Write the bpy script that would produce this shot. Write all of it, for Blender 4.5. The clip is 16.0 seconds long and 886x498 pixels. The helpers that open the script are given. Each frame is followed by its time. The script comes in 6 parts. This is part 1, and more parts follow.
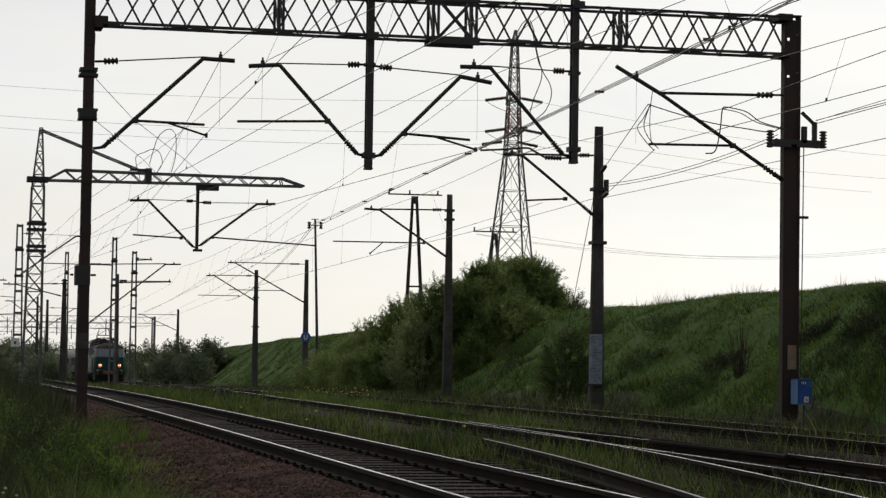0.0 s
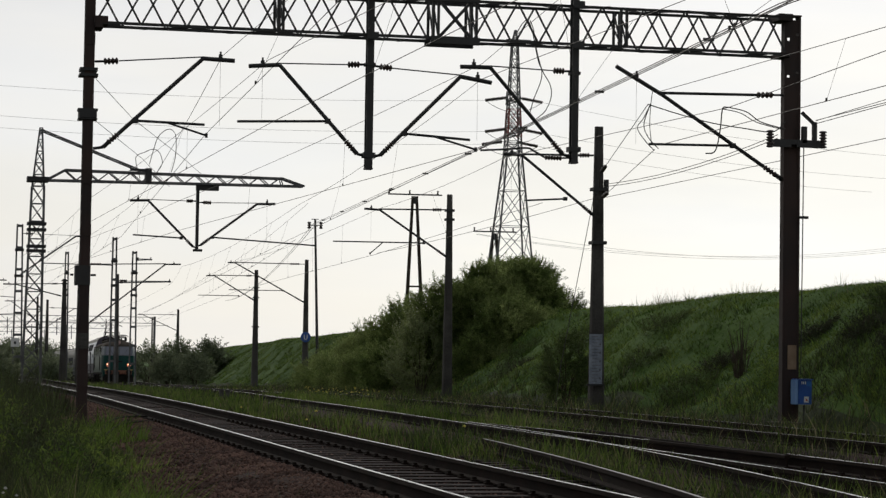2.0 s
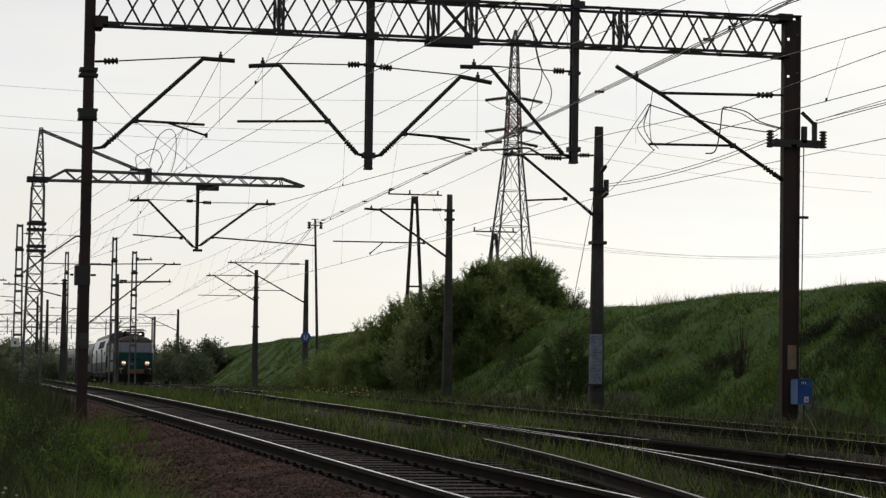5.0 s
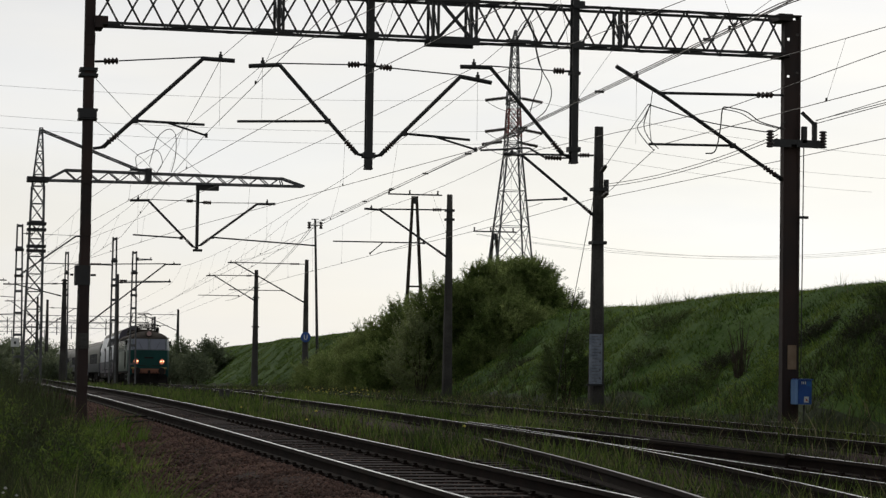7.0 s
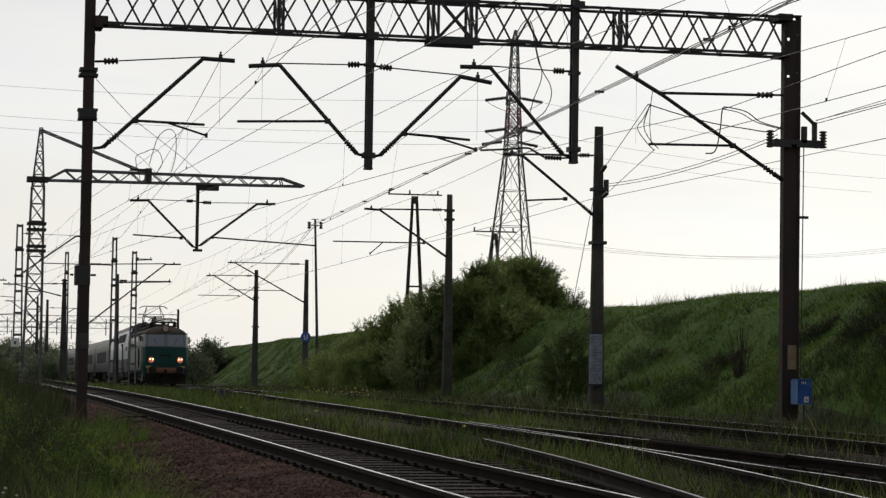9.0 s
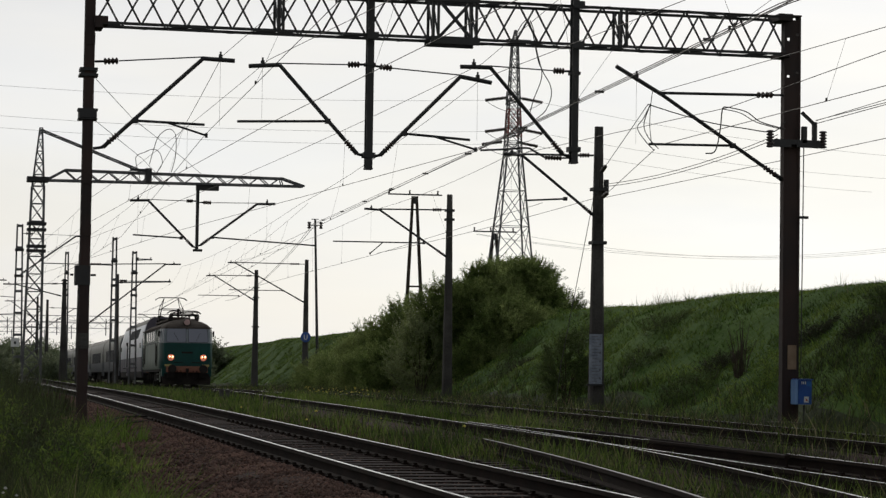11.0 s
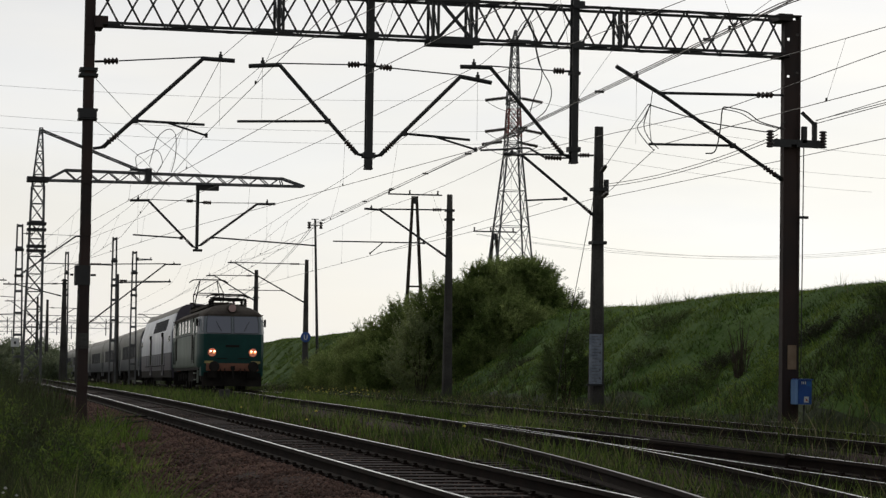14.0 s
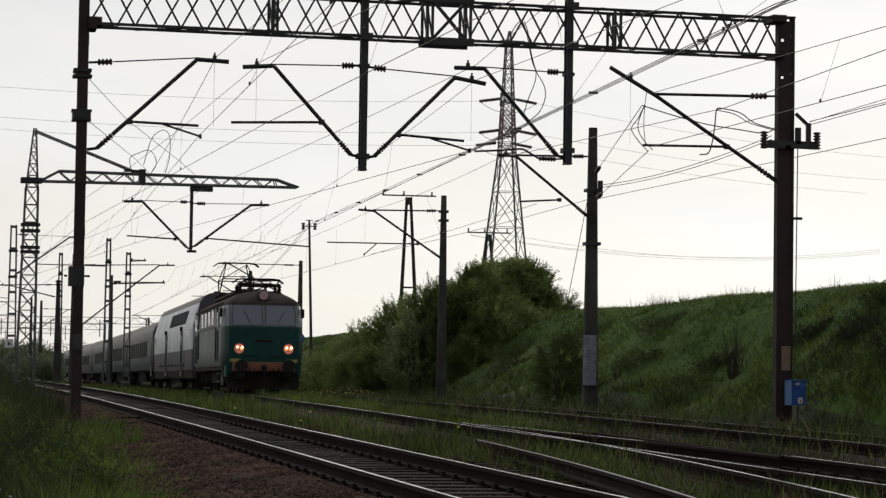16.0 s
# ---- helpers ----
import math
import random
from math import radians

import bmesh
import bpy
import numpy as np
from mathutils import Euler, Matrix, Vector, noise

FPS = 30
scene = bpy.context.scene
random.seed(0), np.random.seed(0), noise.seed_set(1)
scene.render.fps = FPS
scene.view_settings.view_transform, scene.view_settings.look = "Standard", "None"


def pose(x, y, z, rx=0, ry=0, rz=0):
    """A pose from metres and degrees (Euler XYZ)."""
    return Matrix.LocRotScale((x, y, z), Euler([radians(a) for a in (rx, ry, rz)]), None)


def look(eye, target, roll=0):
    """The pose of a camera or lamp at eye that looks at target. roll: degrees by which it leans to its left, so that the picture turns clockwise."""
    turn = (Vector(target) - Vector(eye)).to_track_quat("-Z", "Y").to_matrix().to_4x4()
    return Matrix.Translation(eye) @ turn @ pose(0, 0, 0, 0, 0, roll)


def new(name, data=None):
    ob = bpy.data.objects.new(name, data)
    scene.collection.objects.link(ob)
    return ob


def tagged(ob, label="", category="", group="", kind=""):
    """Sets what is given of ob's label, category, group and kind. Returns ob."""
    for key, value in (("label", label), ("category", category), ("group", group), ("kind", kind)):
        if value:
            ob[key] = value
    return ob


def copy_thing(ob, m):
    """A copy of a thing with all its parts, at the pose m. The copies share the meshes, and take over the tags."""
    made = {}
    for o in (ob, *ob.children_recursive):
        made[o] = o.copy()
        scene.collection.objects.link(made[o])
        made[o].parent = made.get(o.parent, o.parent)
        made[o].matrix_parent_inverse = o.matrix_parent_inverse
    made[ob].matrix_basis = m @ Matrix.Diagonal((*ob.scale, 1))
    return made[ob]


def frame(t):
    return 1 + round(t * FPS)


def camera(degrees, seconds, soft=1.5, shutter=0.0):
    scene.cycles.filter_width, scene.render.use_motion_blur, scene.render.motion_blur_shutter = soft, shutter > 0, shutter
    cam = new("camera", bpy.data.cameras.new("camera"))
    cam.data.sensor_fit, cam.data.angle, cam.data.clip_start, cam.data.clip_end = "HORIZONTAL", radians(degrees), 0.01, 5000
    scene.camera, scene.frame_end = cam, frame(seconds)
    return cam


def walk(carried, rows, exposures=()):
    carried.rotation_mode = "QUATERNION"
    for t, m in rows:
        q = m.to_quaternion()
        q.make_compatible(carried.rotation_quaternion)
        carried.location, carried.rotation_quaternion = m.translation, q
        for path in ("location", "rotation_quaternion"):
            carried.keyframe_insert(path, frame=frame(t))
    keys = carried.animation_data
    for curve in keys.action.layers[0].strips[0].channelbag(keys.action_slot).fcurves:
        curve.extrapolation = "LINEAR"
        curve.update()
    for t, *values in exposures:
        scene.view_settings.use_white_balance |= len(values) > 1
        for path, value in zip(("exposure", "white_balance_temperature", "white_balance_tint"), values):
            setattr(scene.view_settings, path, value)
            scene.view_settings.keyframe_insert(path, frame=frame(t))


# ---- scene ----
# A railway junction under an overcast evening sky: x across the tracks, y along them, z up from the near rail.
EYE = Vector((0.0, 0.0, 1.2))


def aim(yaw, pitch):
    """A point ahead of the eye, yaw degrees to the right of the tracks and pitch degrees up."""
    a, b = radians(yaw), radians(pitch)
    return EYE + 50 * Vector((math.sin(a) * math.cos(b), math.cos(a) * math.cos(b), math.sin(b)))


cam = camera(22.18, 16.0, soft=1.35)
walk(cam, [(0.0, look(EYE, aim(12.704, 2.686), 0.85)),
           (14.6, look(EYE, aim(12.704, 2.686), 0.85)),
           (15.5, look(EYE, aim(12.725, 2.700), 0.85)),
           (16.0, look(EYE, aim(12.854, 2.714), 0.85))])

# ---- light ----
world = bpy.data.worlds.new("overcast_sky")
scene.world = world
world.use_nodes = True
wn, wl = world.node_tree.nodes, world.node_tree.links
wn.clear()
w_out = wn.new("ShaderNodeOutputWorld")
w_sky = wn.new("ShaderNodeTexSky")
w_sky.sky_type, w_sky.sun_disc = "NISHITA", False
w_sky.sun_elevation, w_sky.sun_rotation = radians(32), radians(350)
w_blue = wn.new("ShaderNodeBackground")
w_blue.inputs[1].default_value = 0.05
wl.new(w_sky.outputs[0], w_blue.inputs[0])
w_co = wn.new("ShaderNodeTexCoord")
w_map = wn.new("ShaderNodeMapping")
w_map.inputs["Scale"].default_value = (2.0, 2.0, 9.0)
wl.new(w_co.outputs["Generated"], w_map.inputs[0])
w_noise = wn.new("ShaderNodeTexNoise")
w_noise.inputs["Scale"].default_value, w_noise.inputs["Detail"].default_value = 1.6, 5.0
wl.new(w_map.outputs[0], w_noise.inputs["Vector"])
w_sep = wn.new("ShaderNodeSeparateXYZ")
wl.new(w_co.outputs["Generated"], w_sep.inputs[0])
w_ramp = wn.new("ShaderNodeValToRGB")
w_ramp.color_ramp.elements[0].position, w_ramp.color_ramp.elements[0].color = 0.0, (0.90, 0.885, 0.82, 1)
w_ramp.color_ramp.elements[1].position, w_ramp.color_ramp.elements[1].color = 0.9, (0.53, 0.58, 0.65, 1)
mid = w_ramp.color_ramp.elements.new(0.16)
mid.color = (0.88, 0.858, 0.818, 1)
wl.new(w_sep.outputs[2], w_ramp.inputs[0])
w_var = wn.new("ShaderNodeMapRange")
w_var.inputs[1].default_value, w_var.inputs[2].default_value = 0.3, 0.7
w_var.inputs[3].default_value, w_var.inputs[4].default_value = 0.92, 1.06
wl.new(w_noise.outputs[0], w_var.inputs[0])
w_dot = wn.new("ShaderNodeVectorMath")
w_dot.operation = "DOT_PRODUCT"
w_dot.inputs[1].default_value = (math.sin(radians(60)), math.cos(radians(60)), 0.0)
wl.new(w_co.outputs["Generated"], w_dot.inputs[0])
w_side = wn.new("ShaderNodeMapRange")
w_side.interpolation_type = "SMOOTHSTEP"
w_side.inputs[1].default_value, w_side.inputs[2].default_value = -0.10, 0.97
w_side.inputs[3].default_value, w_side.inputs[4].default_value = 0.62, 1.29
wl.new(w_dot.outputs["Value"], w_side.inputs[0])
w_mul = wn.new("ShaderNodeMath")
w_mul.operation = "MULTIPLY"
wl.new(w_var.outputs[0], w_mul.inputs[0])
wl.new(w_side.outputs[0], w_mul.inputs[1])
w_cloud = wn.new("ShaderNodeBackground")
w_soft = wn.new("ShaderNodeTexNoise")
w_soft.inputs["Scale"].default_value, w_soft.inputs["Detail"].default_value = 3.1, 4.0
wl.new(w_map.outputs[0], w_soft.inputs["Vector"])
w_gap = wn.new("ShaderNodeMapRange")
w_gap.inputs[1].default_value, w_gap.inputs[2].default_value = 0.42, 0.72
w_gap.inputs[3].default_value, w_gap.inputs[4].default_value = 0.0, 0.32
wl.new(w_soft.outputs[0], w_gap.inputs[0])
w_tone = wn.new("ShaderNodeMix")
w_tone.data_type = "RGBA"
w_tone.inputs[7].default_value = (0.70, 0.74, 0.82, 1)
w_cool = wn.new("ShaderNodeMapRange")
w_cool.inputs[1].default_value, w_cool.inputs[2].default_value = 0.80, 0.50
w_cool.inputs[3].default_value, w_cool.inputs[4].default_value = 0.0, 0.20
wl.new(w_dot.outputs["Value"], w_cool.inputs[0])
w_veil = wn.new("ShaderNodeMath")
w_veil.operation = "ADD"
w_veil.use_clamp = True
wl.new(w_gap.outputs[0], w_veil.inputs[0])
wl.new(w_cool.outputs[0], w_veil.inputs[1])
wl.new(w_veil.outputs[0], w_tone.inputs[0])
wl.new(w_ramp.outputs[0], w_tone.inputs[6])
wl.new(w_tone.outputs[2], w_cloud.inputs[0])
wl.new(w_mul.outputs[0], w_cloud.inputs[1])
w_mix = wn.new("ShaderNodeMixShader")
w_mix.inputs[0].default_value = 0.86
wl.new(w_blue.outputs[0], w_mix.inputs[1])
wl.new(w_cloud.outputs[0], w_mix.inputs[2])
wl.new(w_mix.outputs[0], w_out.inputs[0])

sun = new("sun", bpy.data.lights.new("sun", "SUN"))
sun.data.energy, sun.data.angle, sun.data.color = 0.7, radians(16), (1.0, 0.93, 0.82)
sun.matrix_world = look((0, 0, 60), (60 * math.sin(radians(10)), -60 * math.cos(radians(10)), 60 - 60 * math.tan(radians(32))))
scene.view_settings.exposure = 0.0


# ---- materials ----
def surface(name, dark, light, rough=0.8, metal=0.0, scale=3.0, fine=40.0, bump=0.3, depth=0.01, vary=0.0, spread=0.25, island=False):
    """A weathered surface: two scales of noise between two colours, fine relief, a change from piece to piece."""
    m = bpy.data.materials.new(name)
    m.use_nodes = True
    n, l = m.node_tree.nodes, m.node_tree.links
    b = n["Principled BSDF"]
    b.inputs["Metallic"].default_value = metal
    if rough >= 0.8:
        b.inputs["Specular IOR Level"].default_value = 0.08
    co = n.new("ShaderNodeTexCoord")
    big, small = n.new("ShaderNodeTexNoise"), n.new("ShaderNodeTexNoise")
    for t, s in ((big, scale), (small, fine)):
        t.inputs["Scale"].default_value, t.inputs["Detail"].default_value = s, 6.0
        l.new(co.outputs["Object"], t.inputs["Vector"])
    add = n.new("ShaderNodeMath")
    add.operation = "MULTIPLY_ADD"
    l.new(small.outputs[0], add.inputs[0])
    add.inputs[1].default_value = 0.5
    l.new(big.outputs[0], add.inputs[2])
    rng = n.new("ShaderNodeMapRange")
    rng.inputs[1].default_value, rng.inputs[2].default_value = 0.75 - spread, 0.75 + spread
    l.new(add.outputs[0], rng.inputs[0])
    mix = n.new("ShaderNodeMix")
    mix.data_type = "RGBA"
    mix.inputs[6].default_value, mix.inputs[7].default_value = (*dark, 1), (*light, 1)
    l.new(rng.outputs[0], mix.inputs[0])
    tint = mix.outputs[2]
    if vary:
        src = n.new("ShaderNodeNewGeometry") if island else n.new("ShaderNodeObjectInfo")
        v = n.new("ShaderNodeMapRange")
        v.inputs[3].default_value, v.inputs[4].default_value = 1 - vary, 1 + vary
        l.new(src.outputs["Random Per Island" if island else "Random"], v.inputs[0])
        hsv = n.new("ShaderNodeHueSaturation")
        l.new(v.outputs[0], hsv.inputs["Value"])
        l.new(tint, hsv.inputs["Color"])
        tint = hsv.outputs[0]
    l.new(tint, b.inputs["Base Color"])
    r = n.new("ShaderNodeMapRange")
    r.inputs[3].default_value, r.inputs[4].default_value = max(rough - 0.12, 0.03), min(rough + 0.12, 1)
    l.new(small.outputs[0], r.inputs[0])
    l.new(r.outputs[0], b.inputs["Roughness"])
    if bump:
        bp = n.new("ShaderNodeBump")
        bp.inputs["Strength"].default_value, bp.inputs["Distance"].default_value = bump, depth
        l.new(small.outputs[0], bp.inputs["Height"])
        l.new(bp.outputs[0], b.inputs["Normal"])
    return m


def leafy(name, dark, light, vary=0.35, through_light=0.25):
    """Leaves and blades: a change from blade to blade, and light that passes through them."""
    m = surface(name, dark, light, 0.62, scale=0.4, fine=2.6, bump=0, vary=vary, spread=0.15, island=True)
    n, l = m.node_tree.nodes, m.node_tree.links
    b = n["Principled BSDF"]
    b.inputs["Specular IOR Level"].default_value = 0.12
    tr = n.new("ShaderNodeBsdfTranslucent")
    l.new(b.inputs["Base Color"].links[0].from_socket, tr.inputs[0])
    mx = n.new("ShaderNodeMixShader")
    mx.inputs[0].default_value = through_light
    l.new(b.outputs[0], mx.inputs[1])
    l.new(tr.outputs[0], mx.inputs[2])
    l.new(mx.outputs[0], n["Material Output"].inputs[0])
    return m


def glowing(name, colour, strength):
    m = bpy.data.materials.new(name)
    m.use_nodes = True
    b = m.node_tree.nodes["Principled BSDF"]
    b.inputs["Base Color"].default_value = (*colour, 1)
    b.inputs["Emission Color"].default_value, b.inputs["Emission Strength"].default_value = (*colour, 1), strength
    return m


def glassy(name, colour, rough=0.08):
    m = bpy.data.materials.new(name)
    m.use_nodes = True
    b = m.node_tree.nodes["Principled BSDF"]
    b.inputs["Base Color"].default_value, b.inputs["Roughness"].default_value = (*colour, 1), rough
    b.inputs["Specular IOR Level"].default_value = 0.8
    return m


SOIL = surface("soil_and_turf", (0.015, 0.019, 0.009), (0.036, 0.048, 0.016), 0.95, scale=0.5, fine=9.0, bump=0.6, depth=0.05)
TURF = surface("embankment_turf", (0.022, 0.052, 0.008), (0.062, 0.108, 0.020), 0.95, scale=0.22, fine=3.5, bump=0.7, depth=0.08)
BALLAST = surface("ballast", (0.014, 0.008, 0.006), (0.050, 0.028, 0.021), 0.95, scale=1.2, fine=26.0, bump=0.9, depth=0.03)
STONE = surface("ballast_stone", (0.022, 0.012, 0.009), (0.118, 0.068, 0.051), 0.9, scale=1.5, fine=60.0, bump=0.3, depth=0.004, vary=0.62, island=True)
RAIL_SIDE = surface("rusty_rail_side", (0.007, 0.005, 0.004), (0.019, 0.012, 0.009), 0.95, scale=2.0, fine=50.0)
RAIL_TOP = surface("polished_rail_head", (0.54, 0.535, 0.53), (0.72, 0.71, 0.70), 0.22, 1.0, scale=2.0, fine=70.0, bump=0.05, depth=0.001)
RAIL_DULL = surface("dull_rail_head", (0.16, 0.14, 0.13), (0.30, 0.28, 0.27), 0.45, 1.0, scale=2.0, fine=60.0, bump=0.1, depth=0.001)
SLEEPER = surface("weathered_sleeper_wood", (0.013, 0.009, 0.008), (0.045, 0.034, 0.030), 0.85, scale=2.5, fine=30.0, bump=0.6, depth=0.01, vary=0.35)
STEEL_BROWN = surface("rust_brown_steel", (0.012, 0.007, 0.006), (0.036, 0.017, 0.012), 0.75, 0.15, scale=1.2, fine=30.0)
STEEL_DARK = surface("dark_painted_steel", (0.014, 0.014, 0.014), (0.035, 0.034, 0.033), 0.6, 0.3, scale=1.5, fine=40.0)
STEEL_GREY = surface("grey_galvanised_steel", (0.060, 0.060, 0.062), (0.13, 0.13, 0.13), 0.6, 0.5, scale=1.5, fine=40.0)
CONCRETE = surface("weathered_concrete", (0.026, 0.024, 0.022), (0.088, 0.083, 0.076), 0.9, scale=0.9, fine=22.0, bump=0.4)
CERAMIC = surface("brown_glazed_ceramic", (0.018, 0.011, 0.009), (0.036, 0.020, 0.014), 0.45, scale=3.0, fine=30.0, bump=0)
WIRE = surface("weathered_copper_wire", (0.030, 0.028, 0.026), (0.065, 0.058, 0.052), 0.6, 0.5, scale=1.0, fine=20.0, bump=0)
WOOD_POLE = surface("tarred_wood", (0.025, 0.020, 0.016), (0.070, 0.056, 0.045), 0.85, scale=1.2, fine=25.0)
WHITE = surface("dusty_white_paint", (0.42, 0.42, 0.40), (0.66, 0.66, 0.63), 0.6, scale=2.0, fine=30.0, bump=0.1)
SIGN_BLUE = surface("blue_enamel", (0.010, 0.045, 0.20), (0.020, 0.085, 0.32), 0.4, scale=3.0, fine=30.0, bump=0.05)
BARK = surface("bark", (0.030, 0.024, 0.018), (0.085, 0.068, 0.050), 0.9, scale=6.0, fine=40.0, bump=0.6)
GRASS = leafy("fresh_grass", (0.050, 0.092, 0.014), (0.150, 0.205, 0.040), vary=0.45, through_light=0.42)
GRASS_DARK = leafy("rank_dark_grass", (0.034, 0.052, 0.015), (0.078, 0.105, 0.032), through_light=0.35)
WEED = leafy("rank_brown_weed", (0.020, 0.024, 0.012), (0.048, 0.054, 0.024), through_light=0.3)
GRASS_DRY = leafy("dry_seeding_grass", (0.12, 0.10, 0.055), (0.24, 0.20, 0.11))
LEAF = leafy("willow_leaf", (0.095, 0.135, 0.036), (0.235, 0.28, 0.098), vary=0.45, through_light=0.6)
# distance haze is put into this leaf colour as a lighter, greyer green
LEAF_FAR = leafy("hazy_far_leaf", (0.095, 0.115, 0.066), (0.180, 0.205, 0.120), through_light=0.45)
PETAL = surface("yellow_petal", (0.45, 0.36, 0.02), (0.62, 0.52, 0.05), 0.6, bump=0)
SEED = surface("pale_seed_head", (0.35, 0.34, 0.31), (0.55, 0.54, 0.50), 0.8, bump=0)


# ---- shapes ----
class Shape:
    """Collects vertices and faces of one part."""

    def __init__(self):
        self.v, self.f, self.m = [], [], []

    def add(self, verts, faces, slot=0):
        k = len(self.v)
        self.v.extend([tuple(p) for p in verts])
        self.f.extend([tuple(k + i for i in q) for q in faces])
        self.m.extend([slot] * len(faces))
        return self

    def box(self, c, s, turn=None, slot=0, cut=0.0):
        """A box of size s round c; cut chamfers its upright edges."""
        x, y, z = s[0] / 2, s[1] / 2, s[2] / 2
        if cut:
            o = [(-x + cut, -y), (x - cut, -y), (x, -y + cut), (x, y - cut), (x - cut, y), (-x + cut, y), (-x, y - cut), (-x, -y + cut)]
        else:
            o = [(-x, -y), (x, -y), (x, y), (-x, y)]
        k = len(o)
        vs = [Vector((a, b, -z)) for a, b in o] + [Vector((a, b, z)) for a, b in o]
        if turn is not None:
            vs = [turn @ p for p in vs]
        vs = [p + Vector(c) for p in vs]
        fs = [tuple(range(k))[::-1], tuple(range(k, 2 * k))] + [(i, (i + 1) % k, (i + 1) % k + k, i + k) for i in range(k)]
        return self.add(vs, fs, slot)

    def bar(self, a, b, w, h=None, slot=0):
        """A bar of rectangular section from a to b; w lies level, h upright."""
        a, b = Vector(a), Vector(b)
        d = (b - a).normalized()
        ref = Vector((0, 1, 0)) if abs(d.y) < 0.8 else Vector((0, 0, 1))
        s = d.cross(ref).normalized()
        u = s.cross(d).normalized()
        h = h or w
        vs = []
        for p in (a, b):
            for i, j in ((-1, -1), (1, -1), (1, 1), (-1, 1)):
                vs.append(p + s * (i * w / 2) + u * (j * h / 2))
        return self.add(vs, [(3, 2, 1, 0), (4, 5, 6, 7), (0, 1, 5, 4), (1, 2, 6, 5), (2, 3, 7, 6), (3, 0, 4, 7)], slot)

    def tube(self, pts, r, n=6, slot=0, ends=None):
        """A round tube through pts; r is a radius or one for each point."""
        pts = [Vector(p) for p in pts]
        rs = r if isinstance(r, (list, tuple)) else [r] * len(pts)
        vs, fs = [], []
        for i, p in enumerate(pts):
            d = (pts[min(i + 1, len(pts) - 1)] - pts[max(i - 1, 0)]).normalized()
            ref = Vector((0, 0, 1)) if abs(d.z) < 0.9 else Vector((0, 1, 0))
            s = d.cross(ref).normalized()
            u = s.cross(d)
            for k in range(n):
                a = 2 * math.pi * k / n
                vs.append(p + (s * math.cos(a) + u * math.sin(a)) * rs[i])
            if i:
                o = (i - 1) * n
                fs += [(o + k, o + (k + 1) % n, o + n + (k + 1) % n, o + n + k) for k in range(n)]
        fs += [tuple(range(n))[::-1], tuple(range(len(vs) - n, len(vs)))]
        return self.add(vs, fs, slot)

    def insulator(self, a, b, r=0.06, sheds=5):
        """A string of sheds from a to b."""
        a, b = Vector(a), Vector(b)
        pts, rs = [], []
        for i in range(sheds):
            for t, q in ((0.05, 0.55), (0.30, 1.0), (0.6, 0.95), (0.85, 0.55)):
                pts.append(a.lerp(b, (i + t) / sheds))
                rs.append(r * q)
        return self.tube(pts, rs, 8)

    def mesh(self, name, *mats, smooth=False):
        me = bpy.data.meshes.new(name)
        me.from_pydata(self.v, [], self.f)
        for m in mats:
            me.materials.append(m)
        if len(mats) > 1:
            me.polygons.foreach_set("material_index", self.m)
        if smooth:
            me.polygons.foreach_set("use_smooth", [True] * len(self.f))
        me.validate()
        me.update()
        return me


def part(name, shape, material, parent, label="", smooth=False):
    """One mesh under a thing or a part, given in world coordinates (or in the thing's own, for what is keyed)."""
    mats = material if isinstance(material, (list, tuple)) else [material]
    ob = new(name, shape.mesh(name, *mats, smooth=smooth) if isinstance(shape, Shape) else shape)
    if parent is not None:
        root = parent
        while root.parent is not None:
            root = root.parent
        ob.parent = parent
        if parent is root:
            ob.matrix_parent_inverse = Matrix.Translation(root.location).inverted()
    if label:
        tagged(ob, label)
    return ob


def thing(name, at, label, category, group="", kind=""):
    ob = new(name)
    ob.location = at
    ob.empty_display_size = 0.3
    return tagged(ob, label, category, group, kind)


def single(name, shape, material, label, category="", group="", kind="", smooth=False):
    """A thing of one mesh."""
    return tagged(part(name, shape, material, None, smooth=smooth), label, category, group, kind)


# ---- the plan of the tracks ----
def eased(knots):
    ys, vs = [k[0] for k in knots], [k[1] for k in knots]
    offs = np.linspace(-9, 9, 7)

    def at(y):
        return float(np.mean(np.interp(y + offs, ys, vs)))
    return at


z_a = eased([(-100, 0), (44, 0), (60, 0.0), (78, -0.10), (128, -0.47), (209, -0.99), (330, -1.75), (520, -2.6), (4000, -2.6)])
z_b = eased([(-100, 0), (30, 0), (52, -0.03), (91, -0.38), (110, -0.62), (143, -1.04), (165, -1.31), (220, -2.0), (320, -2.9), (520, -3.2), (4000, -3.2)])
x_a = eased([(-100, 5.2), (35, 5.2), (60, 5.0), (90, 5.1), (130, 5.4), (209, 5.4), (4000, 5.4)])
x_b = eased([(-100, 10.0), (30, 10.0), (44, 10.2), (59, 10.75), (75, 11.7), (91, 12.85), (110, 13.6), (140, 14.5), (175, 15.6), (220, 16.8), (300, 19.0), (500, 25), (4000, 60)])
x_c = eased([(-100, 14.6), (30, 14.5), (44, 14.25), (60, 14.8), (85, 15.9), (141, 18.1), (220, 20.8), (300, 23.2), (500, 30), (4000, 70)])
x_foot = eased([(-100, 18.6), (40, 18.4), (60, 19.0), (85, 20.4), (141, 24.2), (259, 29.0), (320, 31), (4000, 90)])
x_crest = eased([(-100, 21.5), (40, 22.6), (55, 24.2), (95, 26.8), (200, 33.0), (300, 38.5), (420, 46), (4000, 160)])
z_crest = eased([(-100, 3.24), (40, 3.30), (55, 3.20), (75, 3.12), (95, 3.12), (200, 2.6), (300, 1.7), (400, 0.2), (520, -2.0), (4000, -2.6)])


